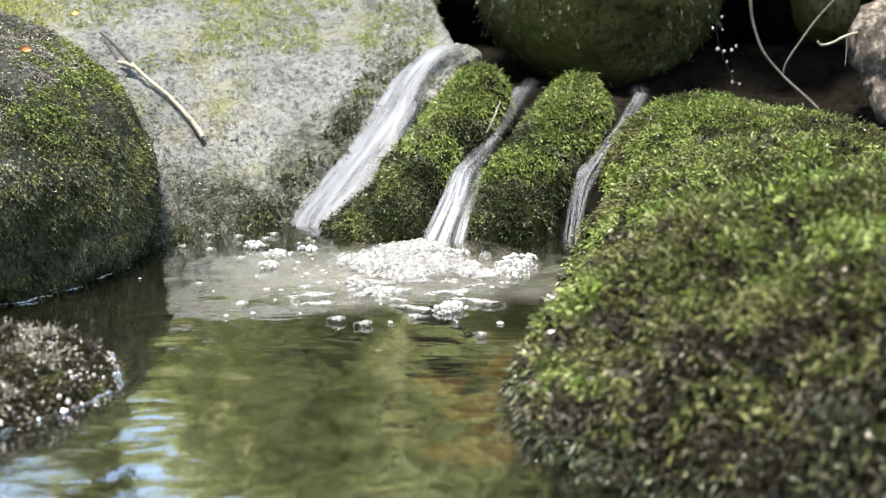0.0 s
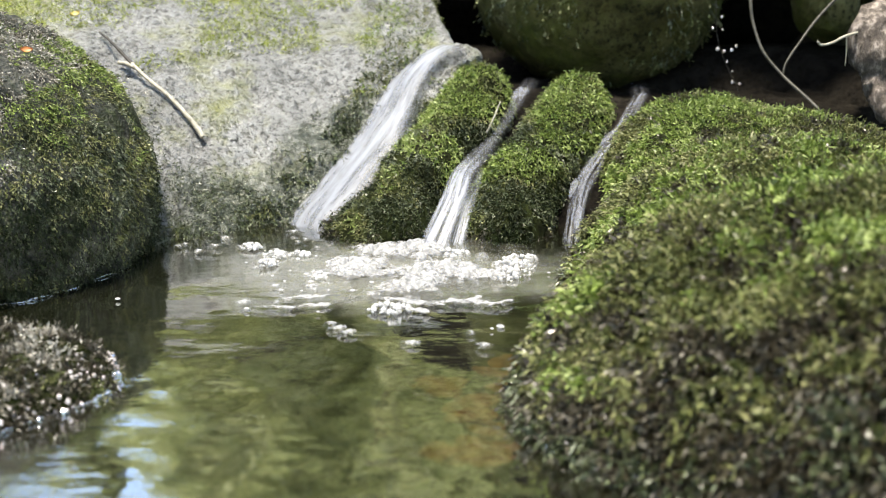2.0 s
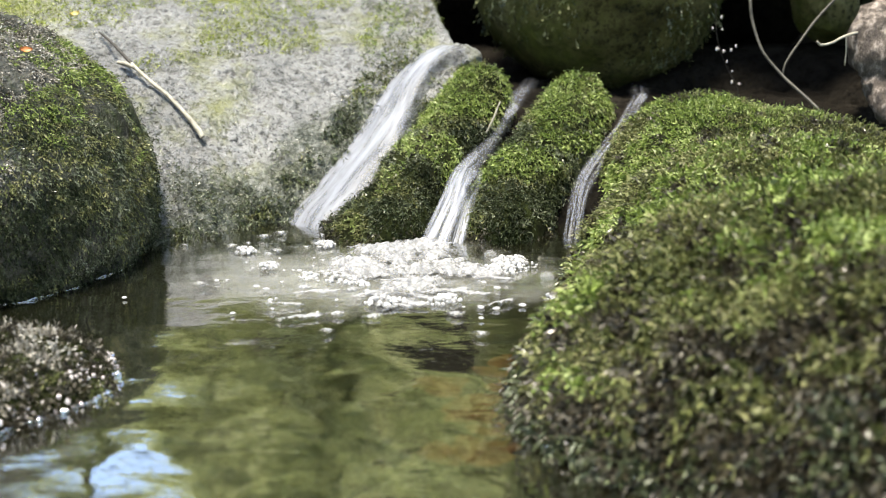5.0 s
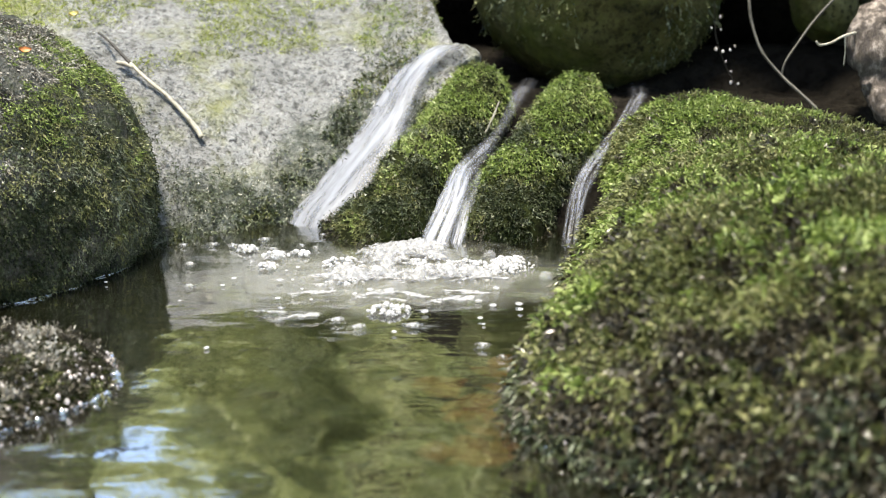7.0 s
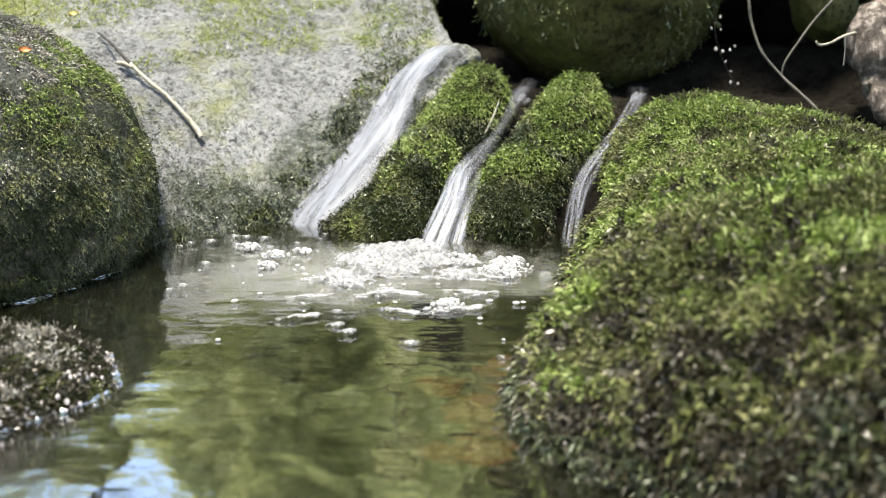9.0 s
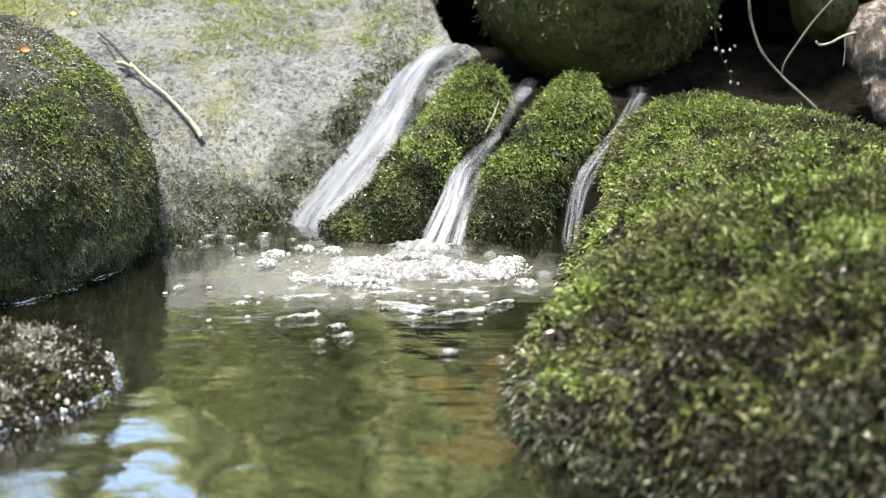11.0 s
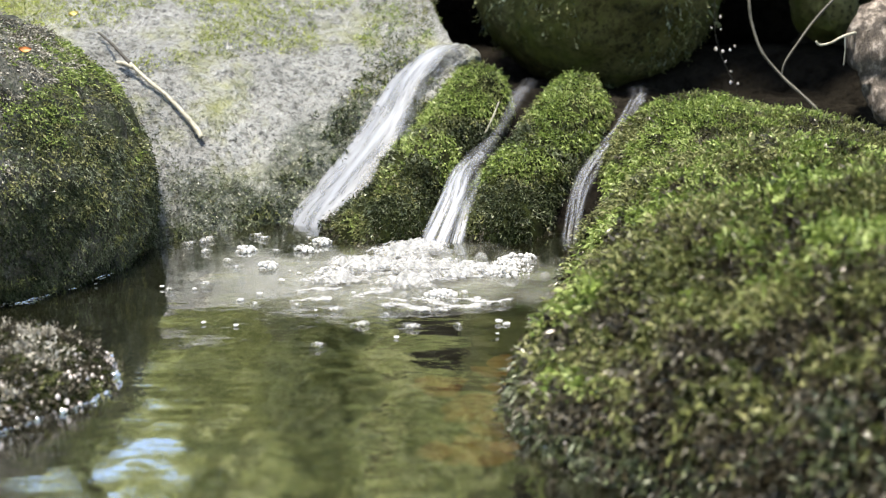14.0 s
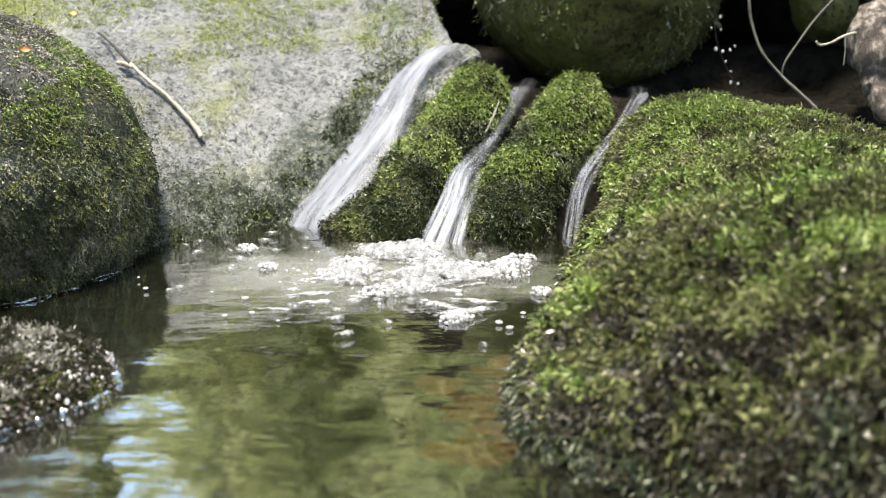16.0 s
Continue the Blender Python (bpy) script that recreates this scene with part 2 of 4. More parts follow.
M_SOIL = stone_material("forest_soil", ((0.021, 0.0154, 0.0098), (0.049, 0.035, 0.021), (0.091, 0.07, 0.042)),
                        film=((0.021, 0.035, 0.0084), (0.049, 0.07, 0.014)), film_at=(0.45, 0.6), film_scale=1.5, grain=30, rough=(0.7, 0.95), relief=0.02)
M_MOSS_BRIGHT = leaf_material("bright_moss", ((0.025, 0.042, 0.010), (0.10, 0.15, 0.032), (0.21, 0.28, 0.070), (0.38, 0.44, 0.20)))
M_MOSS_YELLOW = leaf_material("yellow_moss", ((0.06, 0.08, 0.015), (0.17, 0.21, 0.04), (0.29, 0.34, 0.075), (0.42, 0.45, 0.15)))
M_MOSS_OLIVE = leaf_material("olive_moss", ((0.018, 0.022, 0.008), (0.066, 0.080, 0.026), (0.145, 0.160, 0.060), (0.26, 0.255, 0.135)))
M_MOSS_DARK = leaf_material("dark_wet_moss", ((0.010, 0.015, 0.006), (0.038, 0.050, 0.022), (0.095, 0.115, 0.062), (0.20, 0.22, 0.165)), rough=0.32, translucent=0.1, gloss=0.4)
# darker copy of the dark wet moss, with shade put into its colour
M_MOSS_BLACK_SHADE = leaf_material("black_green_shade_moss", ((0.005, 0.008, 0.003), (0.013, 0.019, 0.008), (0.034, 0.045, 0.020), (0.10, 0.115, 0.075)), rough=0.45, translucent=0.05, gloss=0.1)
M_MOSS_DEAD = leaf_material("grey_brown_moss", ((0.030, 0.027, 0.019), (0.12, 0.110, 0.090), (0.26, 0.248, 0.215), (0.46, 0.45, 0.42)), rough=0.4, translucent=0.1, gloss=0.3)
M_MOSS_BROWN = leaf_material("brown_wet_moss", ((0.008, 0.0066, 0.004), (0.024, 0.0205, 0.012), (0.050, 0.045, 0.030), (0.11, 0.102, 0.084)), rough=0.3, translucent=0.1, gloss=0.4)
M_LEAF = leaf_material("tree_leaf", ((0.03, 0.04, 0.018), (0.15, 0.18, 0.075), (0.54, 0.60, 0.27), (0.76, 0.78, 0.50)), translucent=0.6, patch=1.6)
M_BARK = bark_material("tree_bark", ((0.032, 0.024, 0.016), (0.08, 0.064, 0.044), (0.16, 0.136, 0.104)), (9, 9, 1.5), 0.9, 0.02)
M_STUMP = bark_material("weathered_wood", ((0.010, 0.007, 0.006), (0.06, 0.047, 0.038), (0.36, 0.315, 0.28)), (85, 85, 45), 0.75, 0.008)
M_TWIG_PALE = bark_material("pale_peeled_twig", ((0.11, 0.10, 0.075), (0.27, 0.255, 0.21), (0.39, 0.375, 0.325)), (120, 120, 120), 0.6, 0.0008)
M_TWIG_DARK = bark_material("dark_twig", ((0.006, 0.005, 0.004), (0.016, 0.013, 0.010), (0.045, 0.04, 0.03)), (120, 120, 120), 0.7, 0.0008)
M_ROOT = bark_material("grey_root", ((0.0135, 0.0125, 0.00966), (0.0328, 0.0308, 0.0231), (0.0577, 0.0539, 0.0423)), (120, 120, 120), 0.6, 0.0008)
M_DEAD_LEAF = bark_material("rust_leaf", ((0.20, 0.06, 0.014), (0.42, 0.16, 0.04), (0.52, 0.25, 0.09)), (40, 40, 40), 0.5, 0.0008)
M_YELLOW_LEAF = bark_material("yellow_leaf", ((0.35, 0.294, 0.084), (0.504, 0.434, 0.154), (0.56, 0.504, 0.245)), (60, 60, 60), 0.5, 0.0005)
M_WATER = pool_material()
M_FALL = falling_material("sheet_water", 0.34, 0.84, (-0.02, 0.16))
M_TRICKLE = falling_material("trickle_water", -0.15, 0.42, (0.1, 0.5), 0.5, 1.35)
M_STRAND = falling_material("strand_water", 0.05, 0.4)
M_JET = falling_material("jet_water", 0.10, 0.9, (0.56, 0.8), 0.22, 1.4)
M_FOAM = bubble_material("foam", 0.8, 0.4)
M_BUBBLE = bubble_material("bubble_skin", 0.5, 0.25)
M_DOME = bubble_material("dome_skin", 0.22, 0.03)
M_FROTH = froth_material()
M_PLUME = plume_material()
M_DROP = drop_material()


# ---- builders ----
def mesh_object(name, verts, faces, mats, parent=None, label="", smooth=True, index=None, uv=None):
    me = bpy.data.meshes.new(name)
    verts = np.asarray(verts, dtype=np.float32)
    if isinstance(faces, np.ndarray):
        nf, k = faces.shape
        me.vertices.add(len(verts))
        me.vertices.foreach_set("co", verts.ravel())
        me.loops.add(nf * k)
        me.loops.foreach_set("vertex_index", faces.astype(np.int32).ravel())
        me.polygons.add(nf)
        me.polygons.foreach_set("loop_start", np.arange(0, nf * k, k, dtype=np.int32))
        me.polygons.foreach_set("loop_total", np.full(nf, k, dtype=np.int32))
    else:
        me.from_pydata([tuple(map(float, v)) for v in verts], [], faces)
    for mt in (mats if isinstance(mats, (list, tuple)) else [mats]):
        me.materials.append(mt)
    if index is not None:
        me.polygons.foreach_set("material_index", np.asarray(index, dtype=np.int32))
    me.update(calc_edges=True)
    me.polygons.foreach_set("use_smooth", np.full(len(me.polygons), smooth))
    if uv is not None:
        layer = me.uv_layers.new(name="UVMap")
        li = np.empty(len(me.loops), dtype=np.int32)
        me.loops.foreach_get("vertex_index", li)
        layer.data.foreach_set("uv", np.asarray(uv, dtype=np.float32)[li].ravel())
    ob = new(name, me)
    if parent:
        ob.parent = parent
    return tagged(ob, label=label)


def ball(levels):
    bm = bmesh.new()
    bmesh.ops.create_icosphere(bm, subdivisions=levels, radius=1)
    v = np.array([x.co[:] for x in bm.verts])
    f = np.array([[x.index for x in fc.verts] for fc in bm.faces])
    bm.free()
    return v, f


BALLS = {k: ball(k) for k in (1, 2, 3, 5, 6, 7)}


def fbm(points, scale, octaves=4, seed=0.0):
    return np.array([noise.fractal(Vector((p[0] * scale + seed, p[1] * scale - seed, p[2] * scale + 2 * seed)), 1.0, 2.0, octaves) for p in points])


def stone_mesh(centre, blobs, blend=0.03, rough=0.012, scale=7, seed=0.0, level=6, fine=0.003):
    """A boulder seen from its centre outwards: a soft union of ellipsoids (centre, radii, turn about z, lean about x), roughened."""
    d, f = BALLS[level]
    c = np.array(centre)
    steps = np.linspace(0.0, 1.3, 261)

    def field(p):
        total = None
        for (bc, br, bz, bx) in blobs:
            m = np.array(Euler((radians(bx), 0, radians(bz))).to_matrix())
            q = ((p - np.array(bc)) @ m) / np.array(br)
            s = (np.linalg.norm(q, axis=-1) - 1) * min(br)
            if total is None:
                total = s
            else:
                h = np.clip(0.5 + 0.5 * (total - s) / blend, 0, 1)
                total = total * (1 - h) + s * h - blend * h * (1 - h)
        return total
    r = np.zeros(len(d))
    for s in steps:
        r = np.where(field(c + d * s) < 0, s, r)
    lo, hi = r, r + 0.006
    for _ in range(8):
        mid = (lo + hi) / 2
        inside = field(c + d * mid[:, None]) < 0
        lo, hi = np.where(inside, mid, lo), np.where(inside, hi, mid)
    p = c + d * lo[:, None]
    lump = fbm(p, scale, 4, seed) * rough + fbm(p, scale * 6, 3, seed + 5) * fine
    return p + d * lump[:, None], f


def shoot_templates(count, leaves, length, width, bend, rng, long=(0.42, 0.62)):
    """Moss shoots along +z: pointed leaves set round a bent stem, two triangles a leaf."""
    out = []
    for _ in range(count):
        vs, fs = [], []
        lean = rng.uniform(0.3, 1.0) * bend
        for i in range(leaves):
            t = (i + 0.6) / leaves
            at = np.array([lean * t * t * length, 0, t * length])
            a = i * 2.4 + rng.uniform(-0.4, 0.4)
            spread = rng.uniform(0.35, 0.85) * (1.15 - 0.75 * t)
            way = np.array([math.cos(a) * spread, math.sin(a) * spread, 0.8])
            way /= np.linalg.norm(way)
            side = np.cross(way, (0, 0, 1.0))
            side /= max(1e-6, np.linalg.norm(side))
            ll = length * rng.uniform(*long)
            k = len(vs)
            belly = at + way * ll * 0.45 + np.array([0, 0, 0.06 * ll])
            vs += [at, belly + side * width * ll, belly - side * width * ll, at + way * ll - np.array([0, 0, 0.12 * ll])]
            fs += [(k, k + 1, k + 2), (k + 1, k + 3, k + 2)] + ([(k - 4, k, k - 3)] if k else [])
        out.append((np.array(vs), np.array(fs)))
    return out


RNG = np.random.default_rng(7)
SHOOTS = shoot_templates(10, 3, 1.0, 0.17, 0.9, RNG)
STRANDS = shoot_templates(10, 3, 1.0, 0.095, 1.2, RNG, (0.6, 0.95))


def scatter(verts, faces, count, rng):
    tri = faces if faces.shape[1] == 3 else np.concatenate([faces[:, [0, 1, 2]], faces[:, [0, 2, 3]]])
    a, b, c = verts[tri[:, 0]], verts[tri[:, 1]], verts[tri[:, 2]]
    n = np.cross(b - a, c - a)
    area = np.linalg.norm(n, axis=1)
    pick = rng.choice(len(tri), count, p=area / area.sum())
    u, v = rng.random(count), rng.random(count)
    flip = u + v > 1
    u[flip], v[flip] = 1 - u[flip], 1 - v[flip]
    p = a[pick] + (b[pick] - a[pick]) * u[:, None] + (c[pick] - a[pick]) * v[:, None]
    return p, n[pick] / np.maximum(area[pick], 1e-12)[:, None]


def moss(parent, verts, faces, count, keep, kinds, size, mats, seed, templates=None, droop=0.5, label="", comb=None):
    """Moss over a stone: keep(p, n) thins it, kinds(p, n) picks the material of each shoot, comb is the way it lies."""
    rng = np.random.default_rng(seed)
    p, n = scatter(verts, faces, count, rng)
    ok = rng.random(count) < keep(p, n)
    p, n = p[ok], n[ok]
    kind = kinds(p, n)
    down = np.array([0, 0, -1.0]) - n * (-n[:, 2:3])
    axis = n * 0.55 + down * droop + rng.normal(0, 0.42, p.shape)
    if comb:
        axis = n * 0.20 + down * droop + np.array(comb) + rng.normal(0, 0.30, p.shape)
    axis /= np.linalg.norm(axis, axis=1)[:, None]
    ref = rng.normal(0, 1, p.shape)
    x = np.cross(ref, axis)
    x /= np.linalg.norm(x, axis=1)[:, None]
    y = np.cross(axis, x)
    s = size * rng.uniform(0.45, 1.4, len(p)) * np.interp(p[:, 1], (0.65, 0.95, 1.15, 1.5), (0.95, 0.72, 0.56, 0.50))
    which = rng.integers(0, len(templates or SHOOTS), len(p))
    vs, fs, ms, base = [], [], [], 0
    for k, (tv, tf) in enumerate(templates or SHOOTS):
        sel = np.where(which == k)[0]
        if not len(sel):
            continue
        w = (p[sel] - axis[sel] * (s[sel] * 0.15)[:, None])[:, None, :] + s[sel][:, None, None] * (
            tv[None, :, 0:1] * x[sel][:, None, :] + tv[None, :, 1:2] * y[sel][:, None, :] + tv[None, :, 2:3] * axis[sel][:, None, :])
        ff = tf[None] + (np.arange(len(sel)) * len(tv))[:, None, None] + base
        vs.append(w.reshape(-1, 3))
        fs.append(ff.reshape(-1, 3))
        ms.append(np.repeat(kind[sel], len(tf)))
        base += len(sel) * len(tv)
    ob = mesh_object("moss", np.concatenate(vs), np.concatenate(fs), mats, parent, label, False, np.concatenate(ms))
    return tagged(ob, kind="stuff")


def tube(points, radii, sides=10, per=6, wobble=0.0, seed=0):
    """A tapered round stem along a smooth path through the points."""
    rng = random.Random(seed)
    pts = [Vector(q) for q in points]
    path, rad = [], []
    for i in range(len(pts) - 1):
        p0, p1, p2, p3 = pts[max(0, i - 1)], pts[i], pts[i + 1], pts[min(len(pts) - 1, i + 2)]
        for j in range(per):
            t = j / per
            path.append(0.5 * ((2 * p1) + (p2 - p0) * t + (2 * p0 - 5 * p1 + 4 * p2 - p3) * t * t + (3 * p1 - p0 - 3 * p2 + p3) * t ** 3))
            rad.append(radii[i] * (1 - t) + radii[i + 1] * t)
    path.append(pts[-1])
    rad.append(radii[-1])
    vs, fs = [], []
    for i, (c, r) in enumerate(zip(path, rad)):
        d = (path[min(i + 1, len(path) - 1)] - path[max(i - 1, 0)]).normalized()
        u = d.cross(Vector((0.3, 0.9, 0.2))).normalized()
        w = d.cross(u)
        for k in range(sides):
            a = 2 * math.pi * k / sides
            rr = r * (1 + rng.uniform(-wobble, wobble))
            vs.append(c + (u * math.cos(a) + w * math.sin(a)) * rr)
    for i in range(len(path) - 1):
        for k in range(sides):
            fs.append((i * sides + k, i * sides + (k + 1) % sides, (i + 1) * sides + (k + 1) % sides, (i + 1) * sides + k))
    fs.append(tuple(reversed(range(sides))))
    fs.append(tuple(range((len(path) - 1) * sides, len(path) * sides)))
    return [v[:] for v in vs], fs


def smooth01(x):
    x = np.clip(x, 0, 1)
    return x * x * (3 - 2 * x)


# ---- ground, pool bed, water ----
def ground_height(x, y):
    """Earth round the pool; a hollow under it and along the stream behind the viewer."""
    cx = -0.12 + 0.05 * np.sin(y * 1.3)
    half = 0.42 + 0.12 * np.abs(y - 1.0)
    across = smooth01((np.abs(x - cx) - half) / 0.35)
    back = smooth01((y - 1.35) / 0.5)
    front = smooth01((-y - 1.5) / 3)
    h = -0.15 + (0.235 * across) + back * 0.16 + 0.30 * smooth01((-y - 1.3) / 1.2)
    h = h + np.clip(y - 1.8, 0, 40) * 0.10 + np.clip(np.abs(x) - 1, 0, 30) * 0.08 * (1 - front * 0.5)
    h = h + np.clip(y - 14, 0, 14) * 0.40
    return h


def build_ground():
    rings = np.concatenate([np.linspace(0.02, 2.2, 90), np.geomspace(2.3, 400, 50)])
    turns = 160
    vs = [(0, 1.0, float(ground_height(0, 1.0)))]
    for r in rings:
        for k in range(turns):
            a = 2 * math.pi * k / turns
            x, y = r * math.cos(a), 1.0 + r * math.sin(a)
            rough = noise.fractal(Vector((x * 6, y * 6, 0)), 1, 2, 4) * min(0.012 * (1 + r), 0.4)
            vs.append((x, y, float(ground_height(x, y)) + rough))
    fs = [(0, 1 + k, 1 + (k + 1) % turns) for k in range(turns)]
    index = [1] * turns
    for i in range(len(rings) - 1):
        for k in range(turns):
            p, q = 1 + i * turns + k, 1 + i * turns + (k + 1) % turns
            fs.append((p, p + turns, q + turns, q))
            index.append(1 if vs[p][2] < 0.0 and rings[i] < 3 else 0)
    return tagged(mesh_object("ground", vs, fs, [M_SOIL, M_BED], index=index),
                  "damp mossy forest earth with a silty olive stream bed", "ground", kind="structure")


def build_water():
    nx, ny = 150, 230
    xs, ys = np.linspace(-1.6, 1.6, nx), np.linspace(-2.6, 2.3, ny)
    gx, gy = np.meshgrid(xs, ys)
    z = np.array([noise.fractal(Vector((x * 9, y * 16, 3)), 1, 2, 2) for x, y in zip(gx.ravel(), gy.ravel())]) * 0.0011
    vs = np.stack([gx.ravel(), gy.ravel(), z], 1)
    q = (np.arange(ny - 1)[:, None] * nx + np.arange(nx - 1)[None]).ravel()
    fs = np.stack([q, q + 1, q + nx + 1, q + nx], 1)
    return tagged(mesh_object("water", vs, fs, M_WATER), "clear rippled pool water reflecting green trees and sky", "water", kind="structure")


SLAB_D = np.array([-0.5, -0.15, 0.0, 0.10, 0.22, 0.40, 1.0, 2.0])
SLAB_Z = np.array([-0.5, -0.24, 0.0, 0.078, 0.158, 0.215, 0.36, 0.55])
SHORE_X = np.array([-1.8, -0.8, -0.36, -0.30, -0.23, -0.17, -0.13, 0.0, 0.6])
SHORE_Y = np.array([0.95, 1.10, 1.23, 1.262, 1.318, 1.345, 1.352, 1.355, 1.36])
BED_Y = np.array([1.0, 1.22, 1.32, 1.36, 1.47, 1.55, 1.65, 2.4, 3.5])
BED_Z = np.array([-0.40, -0.22, -0.02, 0.035, 0.062, 0.095, 0.09, 0.10, 0.2])


def slab_height(x, y):
    d = y - np.interp(x, SHORE_X, SHORE_Y)
    s = sum(np.interp(d + o, SLAB_D, SLAB_Z) for o in (-0.03, -0.015, 0, 0.015, 0.03)) / 5
    g = sum(np.interp(y + o, BED_Y, BED_Z) for o in (-0.015, 0, 0.015)) / 3
    edge = np.minimum(-0.055 + (y - 1.28) * 0.36, 0.014 - np.clip(y - 1.6, 0, 1) * 0.22)
    w = smooth01((x - edge) / 0.035)
    fade = 0.5 * smooth01((-1.1 - x) / 0.4) + 0.7 * smooth01((y - 2.5) / 0.5)
    return s * (1 - w) + g * w - fade


def build_slab():
    nx, ny = 340, 300
    xs, ys = np.linspace(-1.5, 0.62, nx), np.linspace(1.05, 3.0, ny)
    gx, gy = (g.ravel() for g in np.meshgrid(xs, ys))
    z = slab_height(gx, gy)
    p3 = np.stack([gx, gy, z], 1)
    z = z + fbm(p3, 5, 3, 1.0) * 0.006 + fbm(p3, 22, 3, 2.0) * 0.007 + fbm(p3, 75, 2, 4.0) * 0.0026
    top = np.stack([gx, gy, z], 1)
    q = (np.arange(ny - 1)[:, None] * nx + np.arange(nx - 1)[None]).ravel()
    fs = np.stack([q, q + 1, q + nx + 1, q + nx], 1)
    thing = tagged(new("rock_slab"), "pale grey granite slab with moss patches sloping into the pool", "rock")
    # past its edge the slab's own rock takes the shade-black crevice colour
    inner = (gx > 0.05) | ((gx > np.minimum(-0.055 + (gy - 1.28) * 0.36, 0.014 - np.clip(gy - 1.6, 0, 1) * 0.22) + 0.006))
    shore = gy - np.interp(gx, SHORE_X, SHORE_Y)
    stone = mesh_object("stone", top, fs, [M_SLAB, M_CREVICE_SHADE], thing, index=inner[q].astype(int))
    reach = 0.085 * smooth01((gx + 0.40) / 0.10) + 0.17 * np.exp(-((gx + 0.045) / 0.075) ** 2) - 0.005
    stone.data.attributes.new("algae", "FLOAT", "POINT").data.foreach_set(
        "value", (0.95 * smooth01((reach - shore + fbm(top, 10, 5, 6.0) * 0.11) / 0.07)).astype(np.float32))
    rim = list(range(nx)) + [i * nx + nx - 1 for i in range(1, ny)] + [(ny - 1) * nx + i for i in range(nx - 2, -1, -1)] + [i * nx for i in range(ny - 2, 0, -1)]
    vs = [tuple(top[i]) for i in rim] + [(top[i][0], top[i][1], -0.4) for i in rim]
    k = len(rim)
    skirt = [(i, i + k, (i + 1) % k + k, (i + 1) % k) for i in range(k)] + [tuple(range(k, 2 * k))]
    mesh_object("underside", vs, skirt, M_SLAB, thing, "buried grey granite flank", smooth=False)

    def keep(p, n):
        patch = fbm(p, 5.5, 5, 11.0)
        d = p[:, 1] - np.interp(p[:, 0], SHORE_X, SHORE_Y)
        far = smooth01((d - 0.17) / 0.11)
        low = smooth01((0.10 * smooth01((p[:, 0] + 0.40) / 0.10) + 0.18 * np.exp(-((p[:, 0] + 0.045) / 0.08) ** 2) - d + fbm(p, 14, 3, 6.0) * 0.05) / 0.05)
        rim_moss = np.exp(-(((p[:, 0] + 0.025) / 0.075) ** 2 + ((p[:, 1] - 1.60) / 0.12) ** 2))
        k = smooth01((patch - 0.24 + 0.52 * far + 0.75 * low + 1.3 * rim_moss) / 0.14)
        chute = np.exp(-((p[:, 0] - np.interp(p[:, 1], (1.345, 1.421, 1.519, 1.592), (-0.148, -0.094, -0.045, 0.014))) / 0.03) ** 4)
        return k * (1 - chute) * (p[:, 2] > -0.02) * (p[:, 1] < 2.2) * (p[:, 0] < 0.06) * (0.55 + 0.45 * low + 0.45 * far)

    def kinds(p, n):
        d = p[:, 1] - np.interp(p[:, 0], SHORE_X, SHORE_Y)
        j = fbm(p, 16, 2, 3.0) * 0.08
        return np.where(d + j < 0.17, 2, np.where(d + j < 0.22, 1, np.where(p[:, 0] + j < -0.11, 3, np.where(j > 0.01, 1, np.where(j > -0.02, 0, 2)))))
    tri = np.concatenate([fs[:, [0, 1, 2]], fs[:, [0, 2, 3]]])
    mid = top[tri].mean(1)
    near = (mid[:, 1] < 1.85) & (mid[:, 2] > -0.01) & (mid[:, 0] > -0.72) & (mid[:, 0] < 0.07)
    strip = near & (mid[:, 0] > -0.36) & (mid[:, 0] < 0.0) & (mid[:, 1] - np.interp(mid[:, 0], SHORE_X, SHORE_Y) < 0.27)

    def keep_wet(p, n):
        d = p[:, 1] - np.interp(p[:, 0], SHORE_X, SHORE_Y)
        band = 0.06 * smooth01((p[:, 0] + 0.36) / 0.10) + 0.20 * np.exp(-((p[:, 0] + 0.05) / 0.085) ** 2)
        chute = np.exp(-((p[:, 0] - np.interp(p[:, 1], (1.345, 1.421, 1.519, 1.592), (-0.148, -0.094, -0.045, 0.014))) / 0.034) ** 4)
        return smooth01((band - d + fbm(p, 20, 4, 6.0) * 0.07) / 0.05) * smooth01((fbm(p, 55, 3, 9.0) + 0.35) / 0.3) * (1 - chute)

    def kinds_wet(p, n):
        j = fbm(p, 26, 3, 3.0) + np.random.default_rng(4).normal(0, 0.2, len(p))
        d = p[:, 1] - np.interp(p[:, 0], SHORE_X, SHORE_Y)
        return np.where(j + 2.2 * (d - 0.14) > 0.26, np.where((j > 0.35) & (d > 0.16), 0, 1), 2)
    moss(thing, top, tri[strip], 24000, keep_wet, kinds_wet, 0.0150, [M_MOSS_BRIGHT, M_MOSS_OLIVE, M_MOSS_DARK], 33, STRANDS, 0.6,
         "thick wet dark moss beside the side fall", (-0.15, -0.3, 0))
    moss(thing, top, tri[near], 44000, keep, kinds, 0.0120, [M_MOSS_BRIGHT, M_MOSS_OLIVE, M_MOSS_DARK, M_MOSS_YELLOW], 31, droop=0.45,
         label="short moss, yellow-green above and dark by the water")
    return thing


